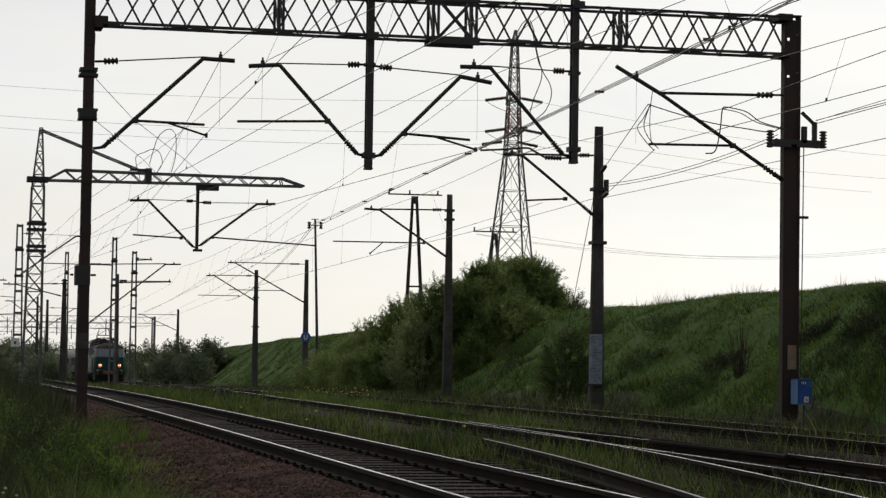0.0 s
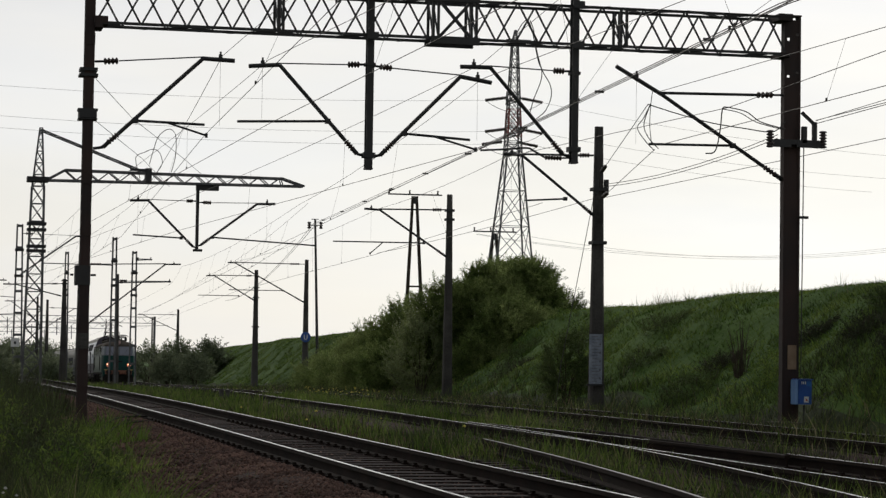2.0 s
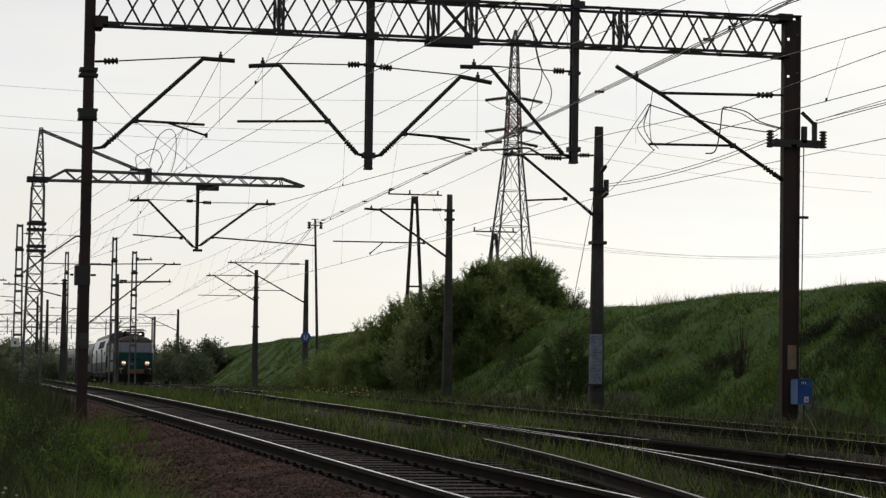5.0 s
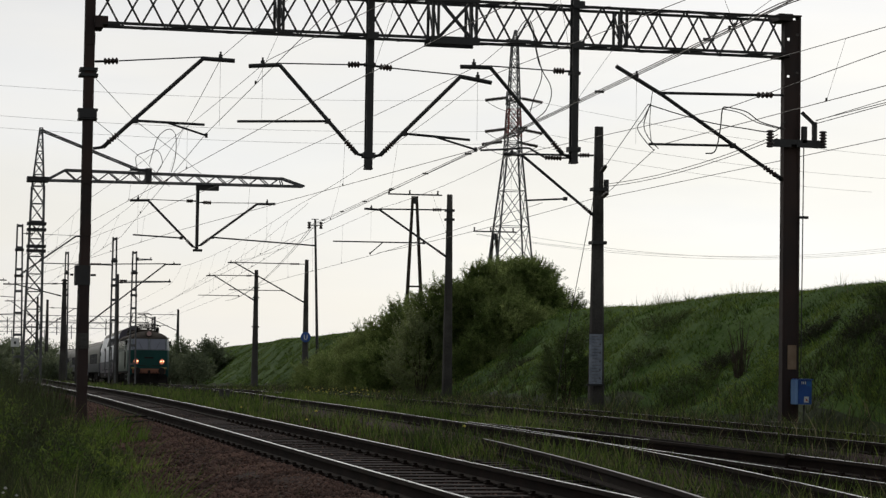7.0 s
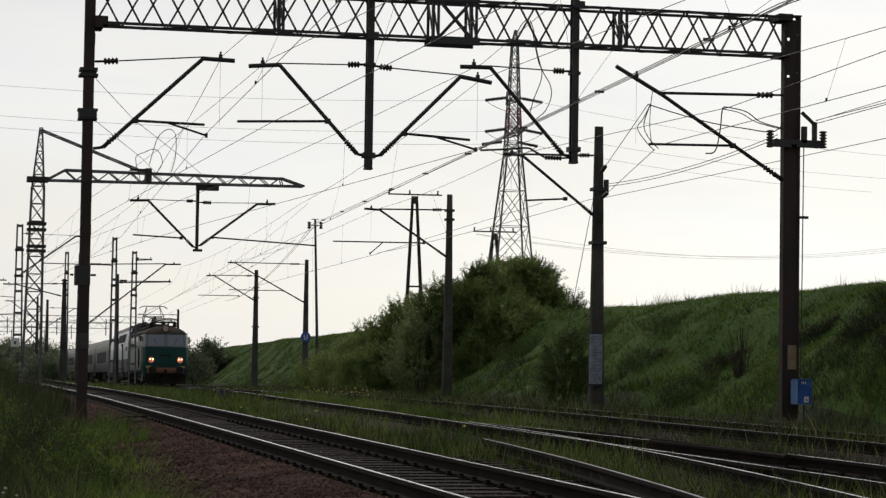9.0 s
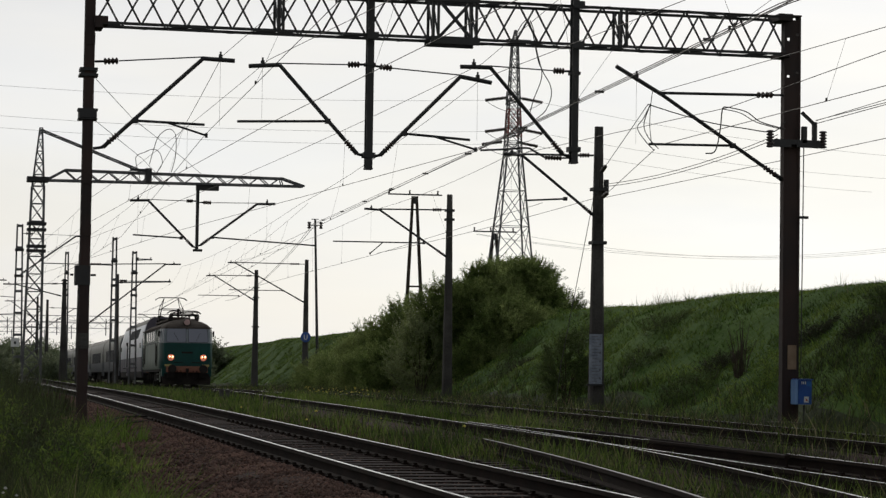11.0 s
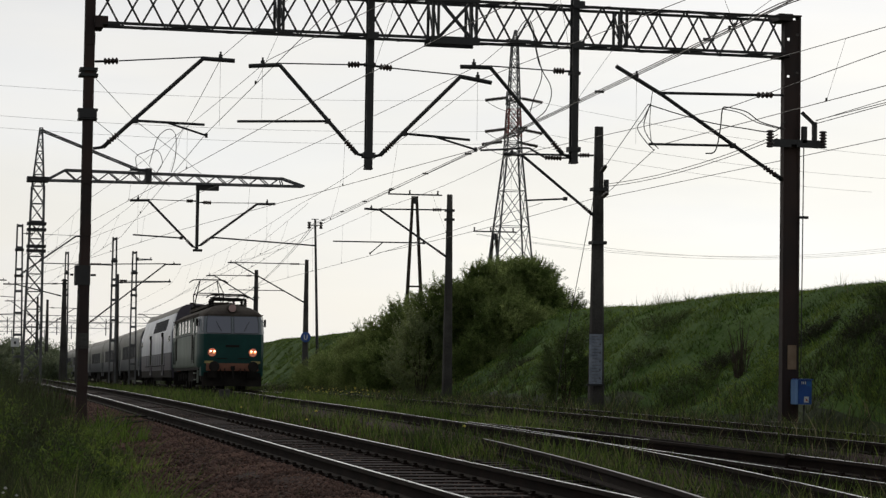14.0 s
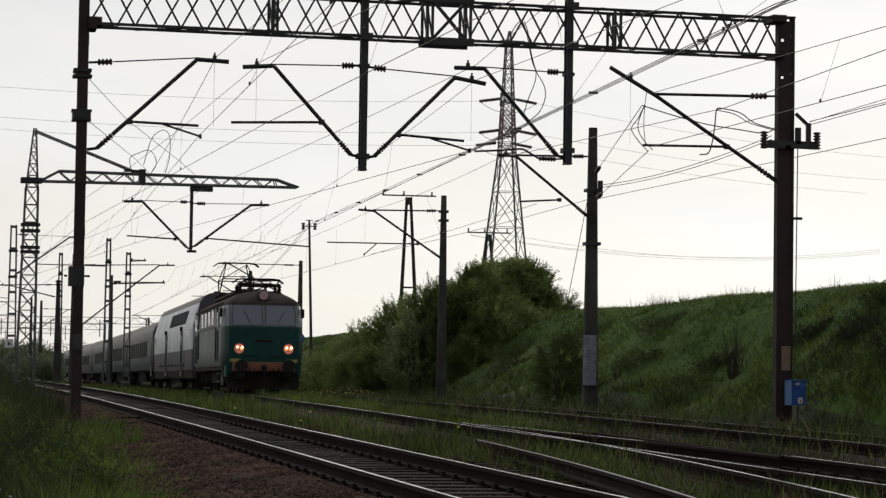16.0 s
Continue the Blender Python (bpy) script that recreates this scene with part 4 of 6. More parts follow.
def power_lines():
    o = thing("power_line", (PX, PY, 20), "thin power line wires strung from the pylon", "overhead wire")
    for z, dy, zl, zr in ((22.62, -2.4, 22.79, 20.5), (19.92, -3.0, 20.26, 18.3), (19.42, 3.0, 19.88, 17.5)):
        x0, x1 = PX + dy * 0.2 - 2.5, PX + dy * 0.2 + 2.5
        part("line_wire", Shape().tube(sagging((x0, PY + dy, z), (2.3, 190 + dy, zl), 0.5, 14), 0.011, 4), WIRE, o)
        part("line_wire", Shape().tube(sagging((x1, PY + dy, z), (88.1, 200 + dy, zr), 0.5, 14), 0.011, 4), WIRE, o)
        part("jumper", Shape().tube(sagging((x0, PY + dy, z), (x1, PY + dy, z), 0.9, 8), 0.02, 4), WIRE, o)
    for x, z, w in ((47.8, 11.55, 12.3), (44.6, 11.45, 12.48), (44.6, 11.4, 12.1)):
        part("line_wire", Shape().tube(sagging((x, 185, z), (92.65, 210, w), 1.3, 14), 0.011, 4), WIRE, o)


power_lines()


def pole_pair(x, y, z0, top, w, label):
    """Two leaning wooden poles joined at the top under a cross-arm."""
    p = thing("wooden_pole", (x, y, z0), label, "power pole", "wooden poles behind the embankment")
    for sg in (-1, 1):
        part("leg", Shape().tube([(x + 0.1 + sg * 0.75, y, z0 - 0.3), (x + sg * 0.16, y, top)], [0.17, 0.12], 8), WOOD_POLE, p)
    part("brace", Shape().bar((x - 0.45, y - 0.16, z0 + (top - z0) * 0.36), (x + 0.6, y - 0.16, z0 + (top - z0) * 0.36), 0.14), WOOD_POLE, p)
    part("cross_arm", Shape().bar((x - w / 2, y - 0.15, top + 0.12), (x + w / 2, y - 0.15, top + 0.14), 0.11).box((x, y, top - 0.3), (0.34, 0.3, 0.6), cut=0.05), STEEL_DARK, p)
    for d in (-0.48, -0.1, 0.42):
        part("insulator", Shape().insulator((x + w * d, y - 0.15, top + 0.18), (x + w * d, y - 0.15, top + 0.5), 0.09, 3), CERAMIC, p)


pole_pair(38.15, 180.0, 2.6, 14.1, 4.5, "dark wooden A-frame pole with a steel cross-arm")
pole_pair(46.9, 188.0, 2.2, 11.7, 3.8, "wooden A-frame pole half hidden by the willow")


def slender_pole():
    x, y = 25.1, 150.0
    z = ground_z(25.3, y)
    p = thing("lamp_pole", (25.3, y, z), "slender dark pole with small insulators on the embankment", "pole")
    part("shaft", Shape().tube([(25.32, y, z - 0.3), (24.97, y, 10.2)], [0.11, 0.07], 8), STEEL_DARK, p)
    part("bracket", Shape().box((24.97, y, 9.8), (0.9, 0.06, 0.06)).box((24.97, y, 10.2), (0.5, 0.06, 0.05)), STEEL_DARK, p)
    for dx in (-0.4, 0.4):
        part("insulator", Shape().insulator((24.97 + dx, y, 9.55), (24.97 + dx, y, 10.05), 0.13, 3), CERAMIC, p)


slender_pole()


# ---- signs and small equipment ----
def height_board():
    b = thing("marker_board", (17.9, 60.02, 0.46), "pale metal board with black marks on the concrete mast", "sign")
    part("board", Shape().box((17.90, 60.02, 1.15), (0.37, 0.02, 1.38)), surface("pale_board", (0.12, 0.14, 0.18), (0.24, 0.265, 0.31), 0.6, scale=5.0, fine=25.0, spread=0.18), b)
    for i in range(15):
        w = 0.24 if i % 2 else 0.16
        part("mark", Shape().box((17.84 + w / 2 - 0.05, 60.005, 0.54 + i * 0.088), (w, 0.006, 0.012)), STEEL_GREY, b)
    for i in range(5):
        part("digit_bar", Shape().box((18.02, 60.005, 0.62 + i * 0.235), (0.04, 0.006, 0.05)), STEEL_GREY, b)
    part("frame", Shape().box((17.90, 60.03, 0.44), (0.50, 0.05, 0.05)).box((17.90, 60.03, 1.86), (0.40, 0.05, 0.03)).box((17.90, 60.08, 1.15), (0.05, 0.10, 1.3)), STEEL_DARK, b)


UNDER_BLACK = surface("black_print", (0.012, 0.012, 0.013), (0.025, 0.025, 0.026), 0.7)
height_board()


def round_sign():
    s = thing("round_sign", (22.9, 140.75, 1.95), "round blue sign with a white letter on a concrete mast", "sign")
    part("disc", Shape().tube([(22.95, 140.74, 2.2), (22.95, 140.72, 2.2)], 0.32, 24), SIGN_BLUE, s)
    u = Shape()
    for dx in (-0.09, 0.09):
        u.box((22.95 + dx, 140.705, 2.24), (0.05, 0.008, 0.2))
    u.tube([(22.95 + 0.09 * math.cos(a), 140.705, 2.14 + 0.09 * math.sin(a)) for a in np.linspace(math.pi, 2 * math.pi, 9)], 0.025, 5)
    part("letter", u, WHITE, s, "white letter U")
    part("strap", Shape().box((22.95, 140.76, 2.2), (0.4, 0.03, 0.06)), STEEL_DARK, s)


round_sign()


def plate(x, y, z, w, h, label):
    p = thing("mast_plate", (x, y, z), label, "sign", "plates on masts")
    part("panel", Shape().box((x, y, z), (w, 0.02, h), cut=0.004), WHITE, p)
    part("mark", Shape().box((x, y - 0.014, z - 0.02), (w * 0.28, 0.006, h * 0.3)), UNDER_BLACK, p)
    part("bracket", Shape().box((x, y + 0.06, z), (w * 0.9, 0.1, 0.04)), STEEL_DARK, p)


plate(4.52, 127.75, 1.55, 0.46, 0.48, "white plate with a dark mark on a steel mast")
plate(11.05, 228.6, 0.30, 0.55, 0.6, "small white plate on a far concrete mast")


def kerb_post(x, y, label):
    z = ground_z(x, y)
    p = thing("marker_post", (x, y, z), label, "marker post")
    part("stub", post_shape(x, y, z - 0.2, z + 0.40, 0.15, 0.13), CONCRETE, p)
    part("cap", Shape().box((x, y, z + 0.41), (0.15, 0.15, 0.04), cut=0.02), CONCRETE, p)


kerb_post(9.06, 72.0, "short weathered concrete marker post in the grass")
kerb_post(9.45, 73.5, "stubby concrete marker post beside the curve")


def ground_cable():
    c = thing("ground_cable", (3.6, 46, -0.35), "black cables lying loose on the ballast", "cable")
    for k, (w, h) in enumerate(((0.0, 0.0), (0.22, 0.05), (-0.2, 0.02))):
        pts = [(2.75 + t * 1.6 + 0.08 * math.sin(t * 7 + k), 38.3 + w * 4 + 8.0 * t + 0.4 * math.sin(3 * t + k), -0.27 + h + 0.10 * math.sin(t * 3.1) + 0.06 * t) for t in np.linspace(0, 1, 12)]
        part("cable_run", Shape().tube(pts, 0.018, 6), RAIL_SIDE, c)


ground_cable()


# ---- plants ----
GX = np.concatenate([np.arange(-12, 44, 0.5), [46, 50, 56, 64, 75]])
GYS = np.concatenate([np.arange(-12, 120, 1.0), np.arange(120, 340, 3.0)])
GZ = np.array([[ground_z(x, y) for x in GX] for y in GYS])


def heights(x, y):
    """Ground heights at many places at once."""
    i = np.clip(np.searchsorted(GX, x) - 1, 0, len(GX) - 2)
    j = np.clip(np.searchsorted(GYS, y) - 1, 0, len(GYS) - 2)
    u = np.clip((x - GX[i]) / (GX[i + 1] - GX[i]), 0, 1)
    v = np.clip((y - GYS[j]) / (GYS[j + 1] - GYS[j]), 0, 1)
    return (GZ[j, i] * (1 - u) + GZ[j, i + 1] * u) * (1 - v) + (GZ[j + 1, i] * (1 - u) + GZ[j + 1, i + 1] * u) * v


def line_of(f, y):
    ys = np.arange(-20, 345, 5.0)
    return np.interp(y, ys, [f(q) for q in ys])


def triangles(name, verts, tris, mats, slots=None):
    """A mesh from arrays of vertices and triangles."""
    me = bpy.data.meshes.new(name)
    me.vertices.add(len(verts))
    me.vertices.foreach_set("co", np.asarray(verts, np.float32).ravel())
    me.loops.add(len(tris) * 3)
    me.loops.foreach_set("vertex_index", np.asarray(tris, np.int32).ravel())
    me.polygons.add(len(tris))
    me.polygons.foreach_set("loop_start", np.arange(0, len(tris) * 3, 3, dtype=np.int32))
    for m in mats:
        me.materials.append(m)
    if slots is not None:
        me.polygons.foreach_set("material_index", np.asarray(slots, np.int32))
    me.update(calc_edges=True)
    return me


RNG = np.random.default_rng(7)


def blades(x, y, z, tall, wide, lean, way=None):
    """Bent grass blades at the places given."""
    n = len(x)
    a = RNG.uniform(0, 2 * np.pi, n)
    side = np.stack([np.cos(a), np.sin(a), np.zeros(n)], 1) * (wide / 2)[:, None]
    b = RNG.uniform(0, 2 * np.pi, n) if way is None else way
    bend = np.stack([np.cos(b), np.sin(b), np.zeros(n)], 1) * (tall * lean * RNG.uniform(0.2, 1.0, n))[:, None]
    root = np.stack([x, y, z], 1)
    up = np.zeros((n, 3))
    up[:, 2] = tall
    mid = root + up * 0.55 + bend * 0.35
    tip = root + up * RNG.uniform(0.85, 1.05, n)[:, None] + bend
    v = np.stack([root - side, root + side, mid - side * 0.75, mid + side * 0.75, tip], 1).reshape(-1, 3)
    k = np.arange(n)[:, None] * 5
    t = np.concatenate([k + np.array([[0, 1, 3]]), k + np.array([[0, 3, 2]]), k + np.array([[2, 3, 4]])], 1).reshape(-1, 3)
    return v, t


def patchy(x, y, s, seed):
    """A slow random field from -1 to 1."""
    return np.sin(x * s + seed) * np.sin(y * s * 0.8 + 1.7 * seed) * 0.6 + np.sin(x * s * 2.3 + y * s * 1.9 + seed * 3) * 0.4


def grass(name, label, n, xr, yr, tall, wide, lean, mats, shares, sparse=0.0, keep=None, near=1.0, tuft=12, loose=0.0):
    """A field of blades; xr gives the two edges at y."""
    u = RNG.uniform(0, 1, n // tuft) ** near
    y = yr[0] + (yr[1] - yr[0]) * u
    lo, hi = xr(y)
    x = lo + (hi - lo) * RNG.uniform(0, 1, n // tuft)
    tall_tuft = np.repeat(RNG.uniform(0.55, 1.3, len(x)), tuft)
    x, y = np.repeat(x, tuft), np.repeat(y, tuft)
    n = len(x)
    ox, oy = RNG.normal(0, 0.5, (2, n)) * (0.05 + loose + 0.35 * (tall[0] + tall[1]) / 2)
    x, y = x + ox, y + oy
    turn = np.arctan2(oy, ox) + RNG.normal(0, 0.5, n)
    p = patchy(x, y, 0.9, len(name) * 0.7 + n * 1e-5)
    ok = p > RNG.uniform(-1, 1, n) * 0.6 + sparse - 0.6
    if keep is not None:
        ok &= keep(x, y)
    x, y, p, turn, tall_tuft = x[ok], y[ok], p[ok], turn[ok], tall_tuft[ok]
    n = len(x)
    far = 1 + y / 120
    h = (tall[0] + (tall[1] - tall[0]) * RNG.uniform(0, 1, n) ** 1.6) * (1 + 0.35 * p) * tall_tuft
    v, t = blades(x, y, heights(x, y) - 0.02, h, RNG.uniform(wide[0], wide[1], n) * far, lean, turn)
    slot = np.repeat(RNG.choice(len(mats), n, p=shares), 3)
    ob = new(name, triangles(name, v, t, mats, slot))
    return tagged(ob, label, "grass", kind="stuff")


grass("tall_weeds", "tall dark weeds and grass beside the near track", 34000, lambda y: (y * 0.02 - 0.5, np.minimum(2.3 - 0.9 * np.clip((24 - y) / 12, 0, 1), 0.060 * y + 0.25 * (y < 20))), (9, 60), (0.30, 0.85), (0.003, 0.008), 0.7, [WEED, GRASS_DARK, GRASS, GRASS_DRY], [0.70, 0.19, 0.05, 0.06], near=1.3)
grass("stalk_veil", "thin dark weed stalks standing beside the near track", 9000, lambda y: (y * 0.02 - 0.6, np.minimum(1.9, 0.043 * y)), (24, 62), (0.7, 1.25), (0.003, 0.007), 0.4, [WEED, GRASS_DARK], [0.8, 0.2], loose=0.2, tuft=5)
grass("lush_grass", "bright green lush grass clump near the ballast edge", 6500, lambda y: (0.95 + 0 * y, 1.85 + 0.02 * y), (14, 24), (0.20, 0.52), (0.010, 0.020), 0.9, [GRASS], [1.0], loose=0.1)
grass("lush_grass", "fresh green grass creeping onto the ballast shoulder", 9000, lambda y: (1.5 + 0 * y, 2.1 + 0.028 * y), (26, 37), (0.12, 0.40), (0.010, 0.020), 0.9, [GRASS], [1.0], -0.2, loose=0.1)
grass("lush_grass", "bright green grass tuft at the gantry post", 1900, lambda y: (2.5 + 0 * y, 3.3 + 0 * y), (36, 43.5), (0.25, 0.55), (0.012, 0.022), 0.6, [GRASS], [1.0])
grass("dry_tufts", "sparse dry grass tufts growing in the ballast", 900, lambda y: (3.3 + 0 * y, 3.9 + 0 * y), (17, 34), (0.12, 0.34), (0.004, 0.008), 0.6, [GRASS_DRY, GRASS_DARK], [0.6, 0.4], 0.6)
grass("verge_grass", "dark grass along the far side of the near track", 34000, lambda y: (-1 + 0 * y, 3.1 + 0 * y), (50, 190), (0.45, 1.15), (0.010, 0.018), 0.4, [WEED, GRASS_DARK, GRASS], [0.76, 0.20, 0.04], near=1.4)
grass("strip_grass", "green grass strip between the near and middle tracks", 60000, lambda y: (7.0 + 0 * y, line_of(x_b, y) - 0.92), (19, 150), (0.10, 0.36), (0.007, 0.015), 0.5, [GRASS, GRASS_DARK, WEED, GRASS_DRY], [0.46, 0.30, 0.14, 0.10], near=1.35)
grass("near_grass", "rough grass beside the near track", 24000, lambda y: (-9 + 0 * y, 2.0 + 0 * y), (-9, 9), (0.15, 0.45), (0.006, 0.012), 0.8, [GRASS_DARK, GRASS], [0.6, 0.4])
grass("turnout_grass", "weeds and grass grown over the turnout sleepers", 15000, lambda y: (6.95 + 0 * y, 9.1 + 0 * y), (16.5, 36), (0.12, 0.38), (0.007, 0.014), 0.6, [GRASS, WEED, GRASS_DRY], [0.35, 0.50, 0.15], -0.1)
grass("track_grass", "weeds growing in the middle track", 16000, lambda y: (line_of(x_b, y) - 0.3, line_of(x_b, y) + 0.72), (36, 84), (0.28, 0.48), (0.007, 0.014), 0.5, [GRASS, GRASS_DARK, GRASS_DRY], [0.6, 0.3, 0.1], -0.2)
grass("between_grass", "patchy grass between the middle and far tracks", 46000, lambda y: (line_of(x_b, y) + 0.95, line_of(x_c, y) - 0.85), (17, 140), (0.10, 0.42), (0.007, 0.015), 0.7, [GRASS, WEED, GRASS_DRY], [0.24, 0.66, 0.10], 0.1, near=1.3)
grass("siding_grass", "grass and weeds grown through the far track", 26000, lambda y: (line_of(x_c, y) - 0.5, line_of(x_c, y) + 1.9), (22, 150), (0.25, 0.55), (0.007, 0.013), 0.7, [GRASS, WEED, GRASS_DRY], [0.20, 0.68, 0.12], 0.0, near=1.3)
grass("siding_weeds", "rank weeds standing along the far rail of the side track", 14000, lambda y: (line_of(x_c, y) + 0.1, line_of(x_c, y) + 1.3), (26, 110), (0.25, 0.50), (0.006, 0.012), 0.8, [WEED, GRASS, GRASS_DRY], [0.60, 0.28, 0.12], -0.3, near=1.3)
grass("foot_grass", "grass and weeds along the embankment foot", 34000, lambda y: (line_of(x_c, y) + 1.5, line_of(x_foot, y) + 0.6), (28, 170), (0.10, 0.48), (0.008, 0.016), 0.8, [GRASS_DARK, WEED, GRASS, GRASS_DRY], [0.36, 0.42, 0.14, 0.08], near=1.3)
grass("bank_grass", "thick rough grass covering the embankment slope", 240000, lambda y: (line_of(x_foot, y) - 0.3, line_of(x_crest, y) + 0.9), (34, 330), (0.05, 0.15), (0.010, 0.024), 1.8, [GRASS, GRASS_DARK], [0.80, 0.20], -0.8, near=1.7, tuft=4, loose=0.25)
grass("bank_tussocks", "darker tussocks scattered over the embankment slope", 20000, lambda y: (line_of(x_foot, y) - 0.3, line_of(x_crest, y) - 1.2), (34, 190), (0.12, 0.30), (0.010, 0.022), 1.5, [GRASS_DARK, GRASS], [0.5, 0.5], 0.35, near=1.5)
grass("bank_weeds", "brownish weeds on the near end of the embankment slope", 17000, lambda y: (line_of(x_foot, y) - 0.2, line_of(x_crest, y) - 0.5), (32, 48), (0.12, 0.38), (0.008, 0.016), 1.3, [WEED, GRASS_DARK, GRASS], [0.55, 0.30, 0.15], -0.5, tuft=7, loose=0.15)
grass("crest_stems", "clump of tall dry grass stems on the embankment crest", 520, lambda y: (line_of(x_crest, y) - 0.8, line_of(x_crest, y) + 0.9), (66, 84), (0.2, 0.55), (0.004, 0.008), 0.4, [GRASS_DARK, GRASS_DRY], [0.35, 0.65], -0.3)
grass("crest_stems", "dry grass stems standing on the embankment crest", 1500, lambda y: (line_of(x_crest, y) - 1.2, line_of(x_crest, y) + 1.6), (36, 230), (0.12, 0.42), (0.004, 0.008), 0.5, [GRASS_DARK, GRASS_DRY], [0.55, 0.45], 0.2, near=1.3)


def shrub(name, x, y, rx, rz, top, sprigs, label, leaf=LEAF, size=0.082, category="shrub", group="shrubs on the embankment", length=0.66, stems=9, leaves=34, trunk=0.035, fill=0.25):
    """A many-stemmed shrub: stems from one foot, and sprigs of leaves that reach out of its crown."""
    z0 = ground_z(x, y)
    rz = max(rz, (top - z0) * 0.56)
    cz = top - rz
    t = thing(name, (x, y, z0), label, category, group)
    for k in range(stems):
        a = 2 * math.pi * k / stems + RNG.uniform(-0.3, 0.3)
        r = rx * RNG.uniform(0.3, 0.8)
        e = Vector((x + r * math.cos(a), y + r * math.sin(a), cz + rz * RNG.uniform(-0.1, 0.55)))
        m = Vector((x + 0.35 * r * math.cos(a), y + 0.35 * r * math.sin(a), z0 + (e.z - z0) * 0.5))
        part("stem", Shape().tube([(x + 0.1 * math.cos(a), y + 0.1 * math.sin(a), z0 - 0.1), m, e], [trunk, trunk * 0.7, trunk * 0.25], 5), BARK, t)
    n = sprigs
    d = RNG.normal(size=(n, 3))
    d /= np.linalg.norm(d, axis=1)[:, None]
    d[:, 2] = np.where(d[:, 2] < -0.9, -d[:, 2], d[:, 2])
    lob = 1 + 0.22 * np.sin(d[:, 0] * 5 + x) * np.sin(d[:, 2] * 6 + y) + 0.14 * np.sin(d[:, 1] * 9 + d[:, 0] * 7 + x)
    rr = RNG.uniform(fill, 1.0, n) ** 0.5 * lob
    start = np.array([x, y, cz]) + d * np.array([rx, rx, rz]) * (rr * 0.86)[:, None]
    start[:, 2] = np.maximum(start[:, 2], heights(start[:, 0], start[:, 1]) + 0.05)
    go = d * 0.7 + np.array([0, 0, 0.75]) + RNG.normal(size=(n, 3)) * 0.28
    go /= np.linalg.norm(go, axis=1)[:, None]
    go *= (length * RNG.uniform(0.45, 1.1, n))[:, None]
    m = leaves
    f = np.linspace(0.05, 1.0, m)[None, :, None]
    pos = start[:, None, :] + go[:, None, :] * f
    pos[:, :, 2] -= (f[:, :, 0] ** 2) * 0.12 * length
    ld = go[:, None, :] / length * 0.6 + RNG.normal(size=(n, m, 3)) * 0.75
    ld /= np.linalg.norm(ld, axis=2)[:, :, None]
    sd = np.cross(ld, RNG.normal(size=(n, m, 3)))
    sd /= np.linalg.norm(sd, axis=2)[:, :, None] + 1e-6
    ln = size * RNG.uniform(0.7, 1.5, (n, m, 1))
    pos = pos + RNG.normal(size=(n, m, 3)) * 0.035 * length
    a, b = pos, pos + ld * ln
    c = pos + ld * ln * 0.5
    w = sd * ln * 0.26
    v = np.stack([a + w * 0.3, c + w, b], 2).reshape(-1, 3)
    v[0::3] -= (w * 0.6).reshape(-1, 3)
    tri = np.arange(n * m * 3).reshape(-1, 3)
    part("crown", triangles("crown", v, tri, [leaf]), leaf, t)
    tw = Shape()
    for i in range(0, n, 5):
        p0, p1 = start[i], start[i] + go[i]
        tw.tube([p0, p1 + np.array([0, 0, -0.12 * length])], [0.008, 0.004], 3)
    tagged(part("twig_mass", tw, BARK, t), kind="stuff")
    return t


WILLOW = "bushy grey-green willow shrub on the embankment slope"
LOW_WILLOW = "low spreading willow shrub at the embankment foot"
YOUNG = leafy("young_leaf", (0.115, 0.145, 0.062), (0.235, 0.27, 0.125), through_light=0.6)
for x, y, r, top, k, label in ((24.6, 95.0, 1.7, 5.25, 2900, WILLOW), (25.25, 95.0, 1.4, 5.2, 2000, WILLOW), (22.9, 94.0, 2.0, 4.95, 2900, WILLOW), (21.4, 95.0, 1.8, 4.2, 2600, WILLOW),
                               (21.3, 102.0, 1.85, 3.4, 2300, "dense willow shrub lower on the slope"),
                               (22.2, 114.5, 2.1, 2.4, 2000, "dense willow shrub lower on the slope"), (22.3, 124.0, 2.3, 1.5, 1500, LOW_WILLOW),
                               (22.6, 132.0, 2.0, 1.1, 1100, LOW_WILLOW), (23.6, 91.5, 1.7, 3.5, 1700, "dense willow shrub halfway down the slope"),
                               (20.3, 100.0, 1.5, 1.5, 1300, LOW_WILLOW), (20.8, 108.0, 1.6, 1.3, 1300, LOW_WILLOW), (21.3, 117.0, 1.6, 0.9, 1100, LOW_WILLOW),
                               (22.2, 127.0, 1.7, 0.5, 1000, LOW_WILLOW), (22.3, 91.0, 1.3, 1.9, 1100, LOW_WILLOW)):
    shrub("willow_shrub", x, y, r, r * 0.9, top, k, label, fill=0.5)
shrub("willow_shrub", 20.2, 93.5, 1.4, 1.5, 2.85, 620, "pale-leaved young willow shrub behind a concrete mast", leaf=YOUNG, fill=0.6)
shrub("thorn_shrub", 18.75, 66.0, 0.85, 0.85, 1.9, 600, "dark thorn shrub beside the concrete mast", leaf=GRASS_DARK, size=0.06, length=0.4, trunk=0.02, fill=0.5)
shrub("thorn_shrub", 27.6, 98.0, 1.0, 0.8, 4.05, 420, "sparse thorn shrub on the embankment crest", leaf=GRASS_DARK, size=0.07, length=0.7, trunk=0.02)
shrub("thorn_shrub", 26.9, 97.0, 0.7, 0.6, 3.75, 260, "sparse thorn shrub on the embankment crest", leaf=GRASS_DARK, size=0.07, length=0.6, trunk=0.02)
